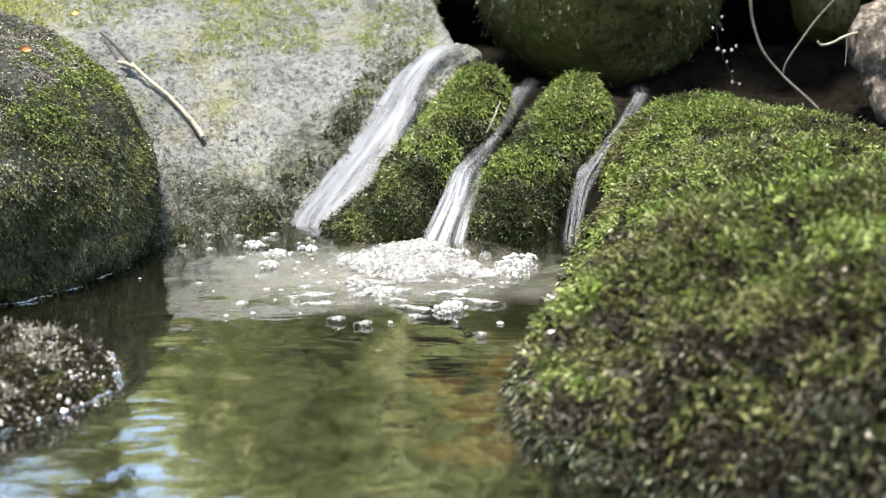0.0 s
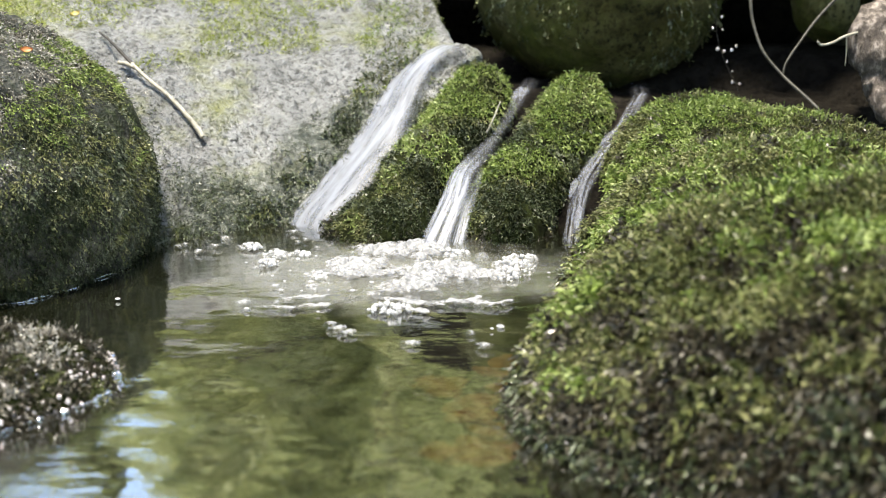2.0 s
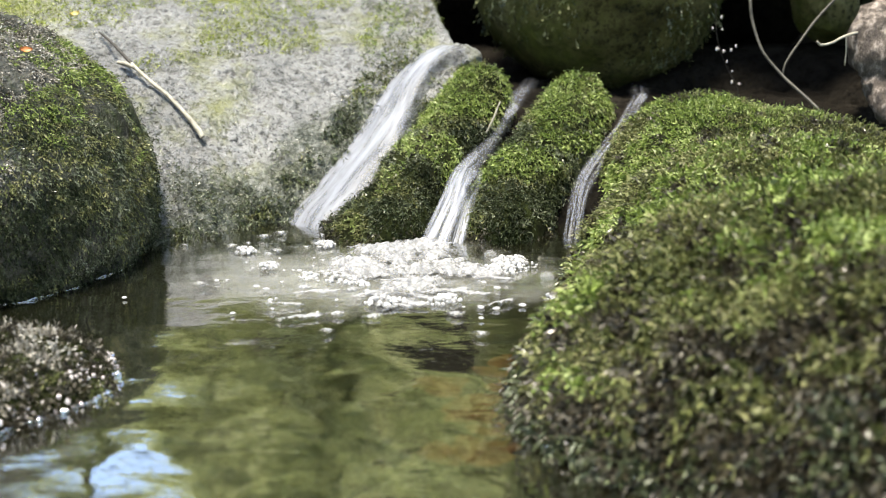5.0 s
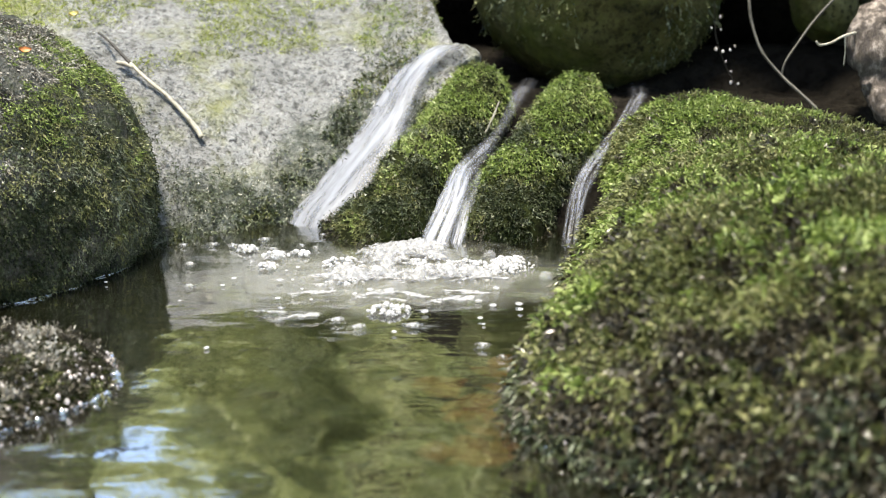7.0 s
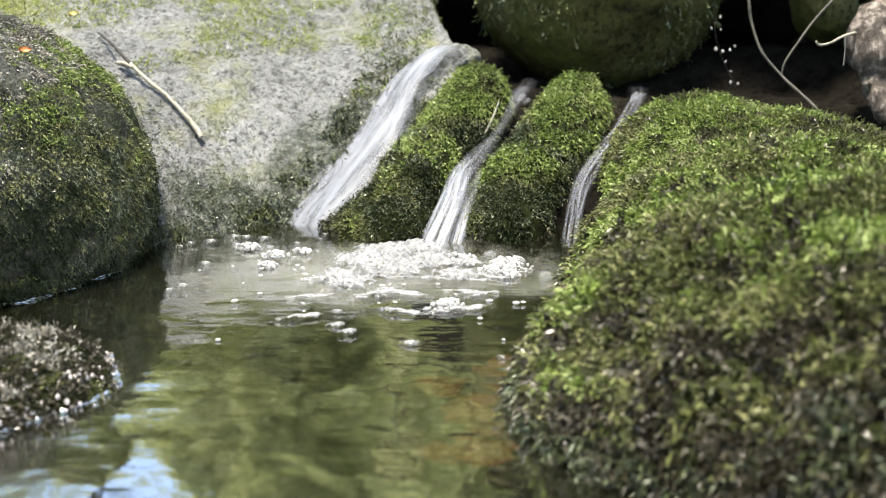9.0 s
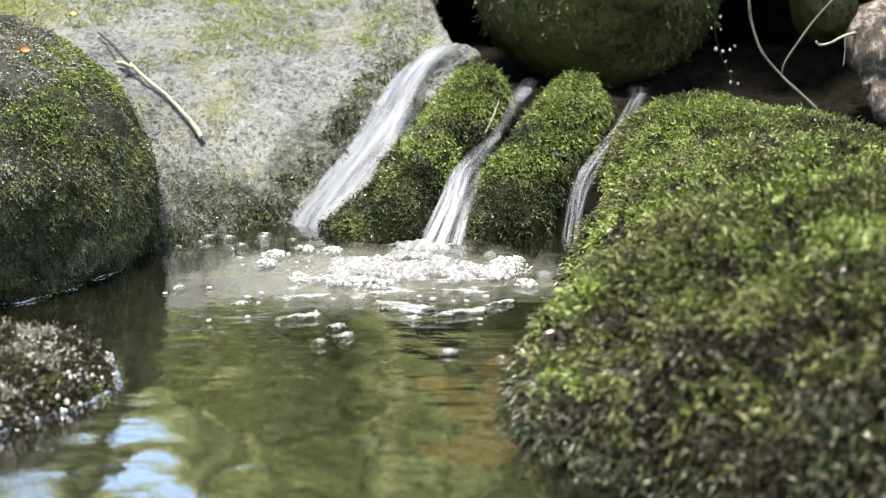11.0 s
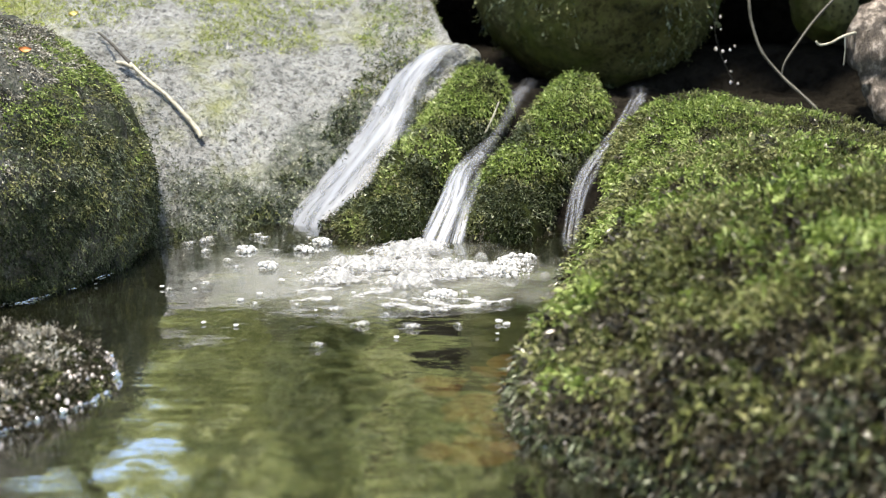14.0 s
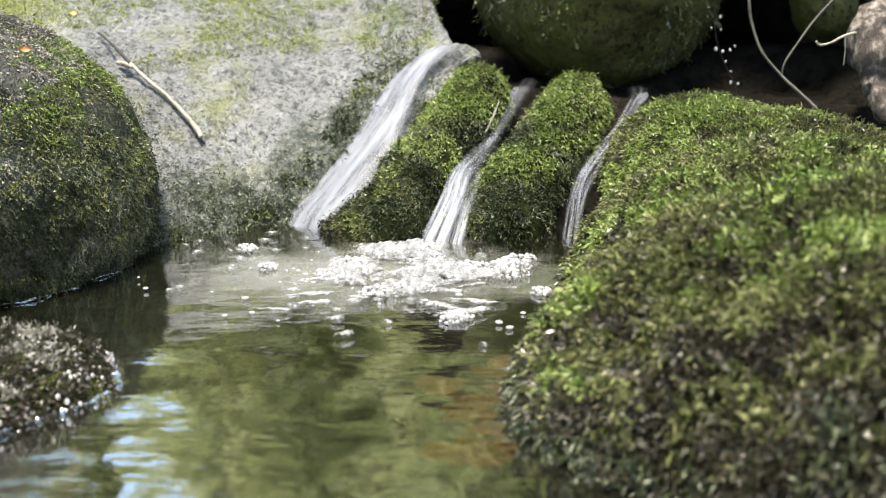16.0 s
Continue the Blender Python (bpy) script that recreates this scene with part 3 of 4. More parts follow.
def boulder(name, label, centre, blobs, mat, moss_count=0, keep=None, kinds=None, size=0.008, mats=None, seed=1, templates=None, droop=0.5, moss_label="", region=None, comb=None, **kw):
    v, f = stone_mesh(centre, blobs, seed=seed, **kw)
    thing = tagged(new(name), label, "rock")
    mesh_object("stone", v, f, mat, thing)
    STONES.append((thing, v, np.array(centre)))
    if moss_count:
        mid = v[f].mean(1)
        f = f[(mid[:, 2] > -0.012) & (region(mid) if region else True)]
        moss(thing, v, f, moss_count, keep, kinds, size, mats, seed + 100, templates, droop, moss_label, comb)
    return thing


STONES = []
GREENS = [M_MOSS_BRIGHT, M_MOSS_OLIVE, M_MOSS_DARK, M_MOSS_BROWN, M_MOSS_BLACK_SHADE, M_MOSS_DEAD]


def build_stones():
    # round boulder at the pool's edge beside the slab
    def keep_l(p, n):
        lit = smooth01((fbm(p, 12, 4, 21.0) + 0.30 + 0.8 * (p[:, 2] < 0.12)) / 0.25)
        bare = smooth01((p[:, 2] - 0.15) / 0.04) * smooth01((-0.41 - p[:, 0] + fbm(p, 14, 3, 2.0) * 0.08) / 0.05)
        return lit * (p[:, 2] > 0.0) * (1 - 0.1 * bare)

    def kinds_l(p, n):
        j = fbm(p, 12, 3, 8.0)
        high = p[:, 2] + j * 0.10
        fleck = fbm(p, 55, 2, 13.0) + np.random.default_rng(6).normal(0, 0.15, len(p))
        # black shoots low down carry the boulder's shade in their colour
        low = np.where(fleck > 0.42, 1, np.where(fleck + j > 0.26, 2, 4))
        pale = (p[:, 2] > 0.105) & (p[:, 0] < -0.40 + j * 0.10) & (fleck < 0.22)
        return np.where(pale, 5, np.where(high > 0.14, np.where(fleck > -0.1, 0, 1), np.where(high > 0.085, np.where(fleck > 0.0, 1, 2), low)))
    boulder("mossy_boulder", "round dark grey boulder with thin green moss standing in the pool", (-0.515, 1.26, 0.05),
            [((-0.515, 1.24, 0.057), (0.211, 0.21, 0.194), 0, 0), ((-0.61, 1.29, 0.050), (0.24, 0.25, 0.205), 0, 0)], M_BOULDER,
            70000, keep_l, kinds_l, 0.0105, GREENS, 3, comb=(0.2, -0.2, 0), region=lambda m: (m[:, 0] > -0.74) & (m[:, 1] < 1.42), droop=0.9, rough=0.010, fine=0.005, moss_label="thin dark green moss, shade painted in low down")

    # finger-shaped ridges between the falls
    def keep_r(p, n):
        return (p[:, 2] > -0.01) * smooth01((fbm(p, 16, 3, 5.0) + 0.75) / 0.3) * smooth01((fbm(p, 75, 2, 1.0) + 0.52) / 0.25)

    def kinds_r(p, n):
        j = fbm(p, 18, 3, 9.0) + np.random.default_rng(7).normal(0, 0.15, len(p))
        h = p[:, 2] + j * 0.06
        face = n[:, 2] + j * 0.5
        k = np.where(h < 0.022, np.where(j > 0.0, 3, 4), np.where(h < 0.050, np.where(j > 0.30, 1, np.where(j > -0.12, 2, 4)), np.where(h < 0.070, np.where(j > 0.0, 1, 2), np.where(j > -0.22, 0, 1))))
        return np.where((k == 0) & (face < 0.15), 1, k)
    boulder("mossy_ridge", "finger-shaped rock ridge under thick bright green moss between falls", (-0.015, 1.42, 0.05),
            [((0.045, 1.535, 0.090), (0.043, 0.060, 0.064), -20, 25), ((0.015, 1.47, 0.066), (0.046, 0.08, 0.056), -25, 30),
             ((-0.025, 1.39, 0.030), (0.046, 0.075, 0.056), -28, 30), ((-0.062, 1.31, 0.0), (0.056, 0.060, 0.040), -20, 20), ((-0.105, 1.325, -0.006), (0.036, 0.04, 0.02), -20, 10)], M_GAP_SHADE_STONE,
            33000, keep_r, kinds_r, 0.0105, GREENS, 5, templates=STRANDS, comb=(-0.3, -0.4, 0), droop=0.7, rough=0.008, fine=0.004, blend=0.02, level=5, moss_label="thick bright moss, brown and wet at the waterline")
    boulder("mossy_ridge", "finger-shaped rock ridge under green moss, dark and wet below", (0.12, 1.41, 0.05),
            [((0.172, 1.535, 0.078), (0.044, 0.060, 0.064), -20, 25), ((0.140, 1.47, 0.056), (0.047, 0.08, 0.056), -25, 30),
             ((0.098, 1.385, 0.030), (0.048, 0.08, 0.052), -28, 28), ((0.070, 1.315, 0.0), (0.050, 0.060, 0.043), -20, 20)], M_GAP_SHADE_STONE,
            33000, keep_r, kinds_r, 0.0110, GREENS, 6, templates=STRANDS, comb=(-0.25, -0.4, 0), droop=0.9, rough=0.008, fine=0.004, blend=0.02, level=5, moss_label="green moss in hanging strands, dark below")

    # large boulder reaching towards the viewer
    def keep_f(p, n):
        return (p[:, 2] > -0.01) * (p[:, 0] < 0.75) * smooth01((fbm(p, 28, 3, 15.0) + 0.85) / 0.3) * smooth01((fbm(p, 60, 2, 2.0) + 0.55) / 0.25)

    def kinds_f(p, n):
        j = fbm(p, 9, 4, 17.0)
        j2 = fbm(p, 30, 3, 19.0) + np.random.default_rng(5).normal(0, 0.15, len(p))
        # darker front face: partly brown moss, partly shade put into the colour
        dark = smooth01((p[:, 0] - 0.07 + j * 0.12) / 0.15) * smooth01((0.715 + 0.05 * (p[:, 0] - 0.12) - p[:, 1] + j * 0.12) / 0.09)
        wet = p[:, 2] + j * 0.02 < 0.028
        front = 0.92 - 0.14 * smooth01((p[:, 0] - 0.10) / 0.10)
        bright = (j + j2 * 0.7 > 0.10 + 0.26 * smooth01((1.06 - p[:, 1]) / 0.2) + 0.48 * smooth01((front - p[:, 1]) / 0.12) - 0.26 * np.exp(-((p[:, 0] - 0.107) / 0.045) ** 2 - ((p[:, 1] - 0.737) / 0.06) ** 2))
        k = np.where(bright, 0, np.where(j2 < -0.42 + 0.44 * smooth01((front - p[:, 1]) / 0.12), 3, 1))
        k = np.where(dark + j2 * 0.5 > 0.55, np.where(j2 > 0.34, 1, np.where(j2 > -0.36, 3, 2)), k)
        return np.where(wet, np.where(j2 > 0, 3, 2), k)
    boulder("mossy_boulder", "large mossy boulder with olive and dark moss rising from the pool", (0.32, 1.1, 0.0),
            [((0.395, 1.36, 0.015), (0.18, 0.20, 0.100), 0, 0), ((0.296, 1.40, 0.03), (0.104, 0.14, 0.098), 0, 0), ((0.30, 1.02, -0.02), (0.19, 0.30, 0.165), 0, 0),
             ((0.24, 0.855, -0.03), (0.190, 0.17, 0.15), 0, 0), ((0.42, 0.82, 0.0), (0.28, 0.28, 0.17), 0, 0), ((0.62, 1.15, 0.0), (0.3, 0.28, 0.075), 0, 0)], M_GAP_SHADE_STONE,
            105000, keep_f, kinds_f, 0.0125, GREENS, 8, comb=(-0.25, -0.4, 0), region=lambda m: (m[:, 0] < 0.38 * m[:, 1] + 0.06) & (m[:, 1] > 0.55) & (m[:, 1] < 1.56), templates=STRANDS, droop=0.8, rough=0.014, fine=0.006, blend=0.05, level=7, moss_label="dense moss in bright, olive and dark colonies, front face darkened as in shade")

    # small stone at the near edge of the pool
    boulder("small_mossy_stone", "small brown stone with wet dark moss breaking the water", (-0.34, 0.88, -0.02),
            [((-0.345, 0.875, -0.022), (0.092, 0.075, 0.052), 0, 0), ((-0.42, 0.84, -0.02), (0.125, 0.105, 0.052), 0, 0)], M_GAP_SHADE_STONE,
            11000, lambda p, n: (p[:, 2] > -0.005) * 0.9, lambda p, n: np.where(fbm(p, 25, 2, 2.0) > 0.42, 1, np.where((p[:, 2] > 0.010) & (fbm(p, 34, 3, 6.0) > 0.05), 5, 3)),
            0.0100, GREENS, 12, droop=0.5, rough=0.012, fine=0.008, level=5, moss_label="brown and olive wet moss")

    # worn lip over which the side fall pours
    boulder("lip_stone", "small rounded wet grey stone at the lip of the fall", (0.020, 1.605, 0.150),
            [((0.020, 1.608, 0.150), (0.032, 0.030, 0.020), -30, 0)], M_SLAB, rough=0.004, scale=20, seed=13, level=5)
    # stones behind the falls
    boulder("overhanging_boulder", "large shaded olive green boulder wedged above the falls", (0.22, 1.86, 0.30),
            [((0.235, 1.84, 0.280), (0.19, 0.18, 0.215), 0, 0), ((0.27, 1.95, 0.36), (0.225, 0.22, 0.22), 0, 0)], M_SHADE_STONE,
            12000, lambda p, n: smooth01((fbm(p, 10, 3, 4.0) + 0.2) / 0.3) * 0.8, lambda p, n: np.where(fbm(p, 20, 2, 7.0) > -0.2, 1, 2), 0.024, GREENS, 14, droop=0.9, rough=0.012, moss_label="sparse dull moss")
    boulder("crevice_rock", "rock deep in the crevice, painted black as in shade", (0.55, 2.25, 0.2),
            [((0.55, 2.30, 0.2), (0.75, 0.25, 0.5), 0, 0)], M_CREVICE_SHADE, rough=0.05, scale=4, seed=15)
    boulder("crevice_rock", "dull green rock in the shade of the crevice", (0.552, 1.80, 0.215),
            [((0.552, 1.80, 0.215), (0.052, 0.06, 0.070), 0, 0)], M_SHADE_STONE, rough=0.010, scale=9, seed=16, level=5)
    # added to cover the soil; its black stands for deep shade
    boulder("crevice_rock", "low rock added over the crevice soil, painted black as in shade", (0.60, 1.80, 0.02),
            [((0.52, 1.83, 0.03), (0.36, 0.15, 0.11), 0, 0), ((0.74, 1.70, 0.03), (0.25, 0.22, 0.13), 0, 0)], M_CREVICE_SHADE, rough=0.02, scale=7, seed=17, level=5)
    # out of view, added only to block sky light from the crevice
    boulder("unseen_shade_boulder", "unseen boulder added above the crevice to keep sky light out", (0.70, 2.06, 0.63),
            [((0.70, 2.06, 0.63), (0.58, 0.46, 0.26), 0, 0)], M_CREVICE_SHADE, rough=0.03, scale=4, seed=18)


def build_rims():
    """The thin broken lip of water that clings to each stone in the pool, and pale beads added above it as glints."""
    bv, bf = BALLS[2]
    for thing, v, c in STONES:
        ring = v[np.abs(v[:, 2]) < 0.006]
        if len(ring) < 60 or c[1] > 1.3:
            continue
        a = np.arctan2(ring[:, 1] - c[1], ring[:, 0] - c[0])
        dist = np.hypot(ring[:, 0] - c[0], ring[:, 1] - c[1])
        pts, rad = [], []
        count = 160
        for k in range(count):
            gap = np.abs((a - (k / count * 2 * math.pi - math.pi) + math.pi) % (2 * math.pi) - math.pi)
            w = np.exp(-(gap / 0.04) ** 2)
            q = (w * dist).sum() / max(w.sum(), 1e-9) + 0.002 + 0.003 * noise.noise(Vector((k * 0.6, c[0], 5)))
            t = k / count * 2 * math.pi - math.pi
            pts.append((c[0] + math.cos(t) * q, c[1] + math.sin(t) * q, 0.0008 + 0.0012 * noise.noise(Vector((k * 0.9, c[0], 0)))))
            rad.append(max(0.0003, (0.0007 + 0.0034 * noise.noise(Vector((k * 0.53, c[1], 2)))) * (2.2 if c[1] < 1 else 1.3)))
        vv, ff = tube(pts + pts[:1], rad + rad[:1], 8, 3, 0.3, 3)
        mesh_object("water_rim", vv, ff, M_WATER, thing, "bright broken lip of water at the waterline")
        if c[1] > 1.15:
            continue
        # small pale balls stand in for wet glints on the low moss
        rng = np.random.default_rng(int(c[0] * 1000) + 900)
        low = v[(v[:, 2] > 0.001) & (v[:, 2] < 0.026) & (v[:, 1] < c[1] + 0.05)]
        pick = low[rng.integers(0, len(low), 420)]
        pick = pick[(noise_field(pick) > -0.05) & (rng.random(len(pick)) < 1.1 - pick[:, 2] / 0.03)]
        size = rng.uniform(0.0006, 0.0021, len(pick))
        out = pick - c
        out[:, 2] = 0
        out /= np.linalg.norm(out, axis=1)[:, None]
        shape = bv[None] * (size[:, None, None] * np.array((1.0, 1.0, 1.3)))
        bead = (shape + (pick + out * 0.004)[:, None, :]).reshape(-1, 3)
        fs = (bf[None] + (np.arange(len(pick)) * len(bv))[:, None, None]).reshape(-1, 3)
        tagged(mesh_object("glint_bead_cluster", bead, fs, M_DROP, thing, "pale water beads added on the moss tips as wet glints"), kind="stuff")


def noise_field(p):
    return fbm(p, 22, 2, 31.0)


# ---- wood and leaves ----
def build_wood():
    stump = tagged(new("broken_log"), "weathered grey brown broken log hanging beside the crevice", "log")
    v, f = tube([(0.673, 1.56, 0.182), (0.595, 1.55, 0.203), (0.549, 1.53, 0.202), (0.532, 1.51, 0.184), (0.536, 1.49, 0.153), (0.543, 1.475, 0.124), (0.545, 1.46, 0.096)],
                [0.036, 0.034, 0.033, 0.032, 0.022, 0.020, 0.011], 30, 9, 0.07, 4)
    v = [tuple(np.array(q) + 0.009 * np.array(noise.noise_vector(Vector(q) * 17)) + 0.006 * np.array(noise.noise_vector(Vector(q) * 38)) + 0.003 * np.array(noise.noise_vector(Vector(q) * 130))) for q in v]
    mesh_object("wood", v, f, M_STUMP, stump)
    v, f = tube([(0.512, 1.495, 0.200), (0.488, 1.485, 0.196), (0.472, 1.48, 0.189), (0.457, 1.475, 0.186), (0.450, 1.472, 0.191)], [0.0022, 0.0017, 0.0015, 0.0015, 0.0012], 8, 5, 0.12, 5)
    mesh_object("stub", v, f, M_TWIG_PALE, stump, "pale snapped side twig")
    v, f = tube([(0.488, 1.484, 0.196), (0.490, 1.484, 0.178), (0.490, 1.484, 0.160)], [0.0007, 0.0007, 0.0009], 6, 5, 0.1, 6)
    mesh_object("splinter", v, f, M_TWIG_PALE, stump, "thin pale splinter")

    root = tagged(new("root"), "thin grey forked root hanging before the dark crevice", "root")
    v, f = tube([(0.384, 1.57, 0.259), (0.385, 1.55, 0.233), (0.388, 1.54, 0.206), (0.398, 1.52, 0.173), (0.419, 1.50, 0.146), (0.433, 1.47, 0.131), (0.446, 1.44, 0.117), (0.458, 1.42, 0.100)],
                [0.0020, 0.0020, 0.0020, 0.0019, 0.0020, 0.0021, 0.0022, 0.002], 8, 8, 0.08, 7)
    mesh_object("stem", v, f, M_ROOT, root)
    v, f = tube([(0.512, 1.57, 0.248), (0.491, 1.55, 0.233), (0.467, 1.54, 0.209), (0.443, 1.52, 0.184), (0.424, 1.505, 0.161), (0.420, 1.50, 0.146)],
                [0.0020, 0.0019, 0.0018, 0.0015, 0.0013, 0.0012], 8, 8, 0.08, 8)
    mesh_object("fork", v, f, M_ROOT, root)

    def on_slab(x, y, lift):
        return (x, y, float(slab_height(np.array(x), np.array(y))) + lift)
    stick = tagged(new("twig"), "half-peeled forked twig lying on the slab, bark dark above", "twig")
    v, f = tube([on_slab(-0.428, 1.528, 0.006), on_slab(-0.416, 1.508, 0.011), on_slab(-0.398, 1.484, 0.012), on_slab(-0.371, 1.452, 0.010)], [0.0012, 0.0015, 0.0018, 0.0023], 9, 8, 0.1, 9)
    mesh_object("bark_end", v, f, M_TWIG_DARK, stick, "dark bark on the thin end")
    v, f = tube([on_slab(-0.371, 1.452, 0.010), on_slab(-0.349, 1.434, 0.009), on_slab(-0.322, 1.42, 0.009), on_slab(-0.297, 1.404, 0.007), on_slab(-0.285, 1.396, 0.006), on_slab(-0.279, 1.391, 0.005)],
                [0.0022, 0.0023, 0.0026, 0.0030, 0.0034, 0.0032], 10, 8, 0.08, 10)
    mesh_object("peeled_end", v, f, M_TWIG_PALE, stick, "pale peeled wood")
    v, f = tube([on_slab(-0.390, 1.464, 0.002), on_slab(-0.378, 1.456, 0.006), on_slab(-0.366, 1.447, 0.009)], [0.0024, 0.0030, 0.0026], 8, 6, 0.1, 11)
    mesh_object("side_shoot", v, f, M_TWIG_PALE, stick, "short pale side shoot")

    straw = tagged(new("straw"), "thin pale stalk standing in the moss by the middle fall", "stalk")
    v, f = tube([(0.052, 1.44, 0.085), (0.062, 1.445, 0.105), (0.069, 1.45, 0.122)], [0.0012, 0.0012, 0.0008], 6, 5, 0.1, 12)
    mesh_object("stalk", v, f, M_TWIG_PALE, straw)


def leaf_blade(name, label, m, length, width, curl, mat, seed):
    """A fallen leaf: a curled blade with a raised midrib, two faces thick."""
    nu, nv = 12, 7
    vs, fs = [], []
    for side in (0, 1):
        for i in range(nu):
            t = i / (nu - 1)
            w = width * math.sin(math.pi * min(1, 0.03 + t * 0.97)) ** 0.8 * 0.5
            for j in range(nv):
                s = j / (nv - 1) * 2 - 1
                z = curl * (s * s * width * 0.6 + (t - 0.5) ** 2 * length) + 0.0006 * (1 - abs(s)) - side * 0.0007
                vs.append(((t - 0.5) * length, s * w, z))
    k = nu * nv
    for side in (0, 1):
        for i in range(nu - 1):
            for j in range(nv - 1):
                q = side * k + i * nv + j
                face = (q, q + nv, q + nv + 1, q + 1)
                fs.append(face if side == 0 else tuple(reversed(face)))
    ob = tagged(mesh_object(name, vs, fs, mat), label, "leaf")
    ob.matrix_world = m
    return ob


def build_leaves():
    leaf_blade("fallen_leaf", "small pale yellow leaf on the mossy slab", pose(-0.466, 1.562, 0.212, 22, -10, 30), 0.013, 0.009, 0.6, M_YELLOW_LEAF, 1)
    leaf_blade("fallen_leaf", "tiny reddish leaf scrap on the round boulder", pose(-0.401, 1.176, 0.220, 40, 5, 25), 0.012, 0.007, 0.5, M_DEAD_LEAF, 2)
    rng = random.Random(3)
    for i in range(20):
        x, y = rng.uniform(-0.005, 0.06), rng.uniform(0.76, 0.95)
        leaf_blade("sunken_leaf", "rust brown leaf sunk on the pool bed", pose(x, y, -0.011 + 0.0004 * i, rng.uniform(-6, 6), rng.uniform(-6, 6), rng.uniform(0, 360)),
                   rng.uniform(0.03, 0.05), rng.uniform(0.018, 0.03), 0.04, M_DEAD_LEAF, i)


def build_drops():
    v, f = BALLS[2]
    rng = random.Random(8)
    thread = tagged(new("root"), "hair-thin dark rootlet strung with water drops in the crevice", "root")
    tv, tf = tube([(0.364, 1.65, 0.238), (0.367, 1.65, 0.186), (0.375, 1.65, 0.156), (0.388, 1.65, 0.129), (0.401, 1.65, 0.106), (0.404, 1.65, 0.085)], [0.0005] * 6, 6, 6)
    mesh_object("strand", tv, tf, M_TWIG_DARK, thread)
    for x, z in ((0.373, 0.201), (0.362, 0.186), (0.375, 0.184), (0.370, 0.158), (0.379, 0.155), (0.389, 0.157), (0.395, 0.162), (0.384, 0.141), (0.392, 0.128), (0.393, 0.113), (0.403, 0.111)):
        s = rng.uniform(0.0011, 0.0023)
        ob = tagged(mesh_object("water_drop", v * np.array((s, s, s * rng.uniform(1.1, 1.7))), f, M_DROP), "clear hanging water drop catching the light", "water drop", "drops in the crevice")
        ob.location = (x, 1.648, z)


# ---- trees that the pool mirrors, and unseen ones added to block sky light ----
def build_tree(x, y, height, seed, slim=1.0, leaves=2600):
    rng = np.random.default_rng(seed)
    base = float(ground_height(np.array(x), np.array(y)))
    thing = tagged(new("tree"), "broadleaf tree with a slender trunk and light green crown", "tree", "trees round the pool")
    thing.location = (x, y, base - 0.1)
    lean = rng.uniform(-0.4, 0.4, 2)
    r0 = height * 0.026
    v, f = tube([(0, 0, 0), (lean[0] * 0.3, lean[1] * 0.3, height * 0.35), (lean[0], lean[1], height * 0.7), (lean[0] * 1.2, lean[1] * 1.2, height * 0.95)],
                [r0 * 1.3, r0, r0 * 0.6, r0 * 0.15], 12, 6, 0.06, seed)
    mesh_object("trunk", v, f, M_BARK, thing)
    tips = []
    for i in range(11):
        t = rng.uniform(0.22, 0.9)
        a = i * 2.4 + rng.uniform(-0.5, 0.5)
        ln = slim * height * (0.34 - 0.2 * t) * rng.uniform(0.7, 1.2)
        s = np.array([lean[0] * t, lean[1] * t, height * t * 0.95])
        e1 = s + np.array([math.cos(a) * ln * 0.5, math.sin(a) * ln * 0.5, ln * 0.25])
        e2 = s + np.array([math.cos(a) * ln, math.sin(a) * ln, ln * 0.35])
        v, f = tube([s, e1, e2], [r0 * 0.4, r0 * 0.25, r0 * 0.06], 7, 4, 0.05, seed + i)
        mesh_object("limb", v, f, M_BARK, thing)
        tips += [e1, e2, (e1 + e2) / 2]
    tips = np.array(tips)
    c = tips[rng.integers(0, len(tips), leaves)] + rng.normal(0, 1, (leaves, 3)) * np.array([0.055 * slim, 0.055 * slim, 0.042]) * height
    u = rng.normal(0, 1, (leaves, 3))
    u /= np.linalg.norm(u, axis=1)[:, None]
    w = np.cross(u, rng.normal(0, 1, (leaves, 3)))
    w /= np.linalg.norm(w, axis=1)[:, None]
    s = (height * (0.017 if slim == 1 else 0.013) * rng.uniform(0.6, 1.4, leaves))[:, None]
    quad = np.stack([c - u * s, c + w * s * 0.55, c + u * s * 1.1, c - w * s * 0.55], 1).reshape(-1, 3)
    mesh_object("crown", quad, np.arange(len(quad)).reshape(-1, 4), M_LEAF, thing, "light green leaves with gaps", smooth=False)
    return thing


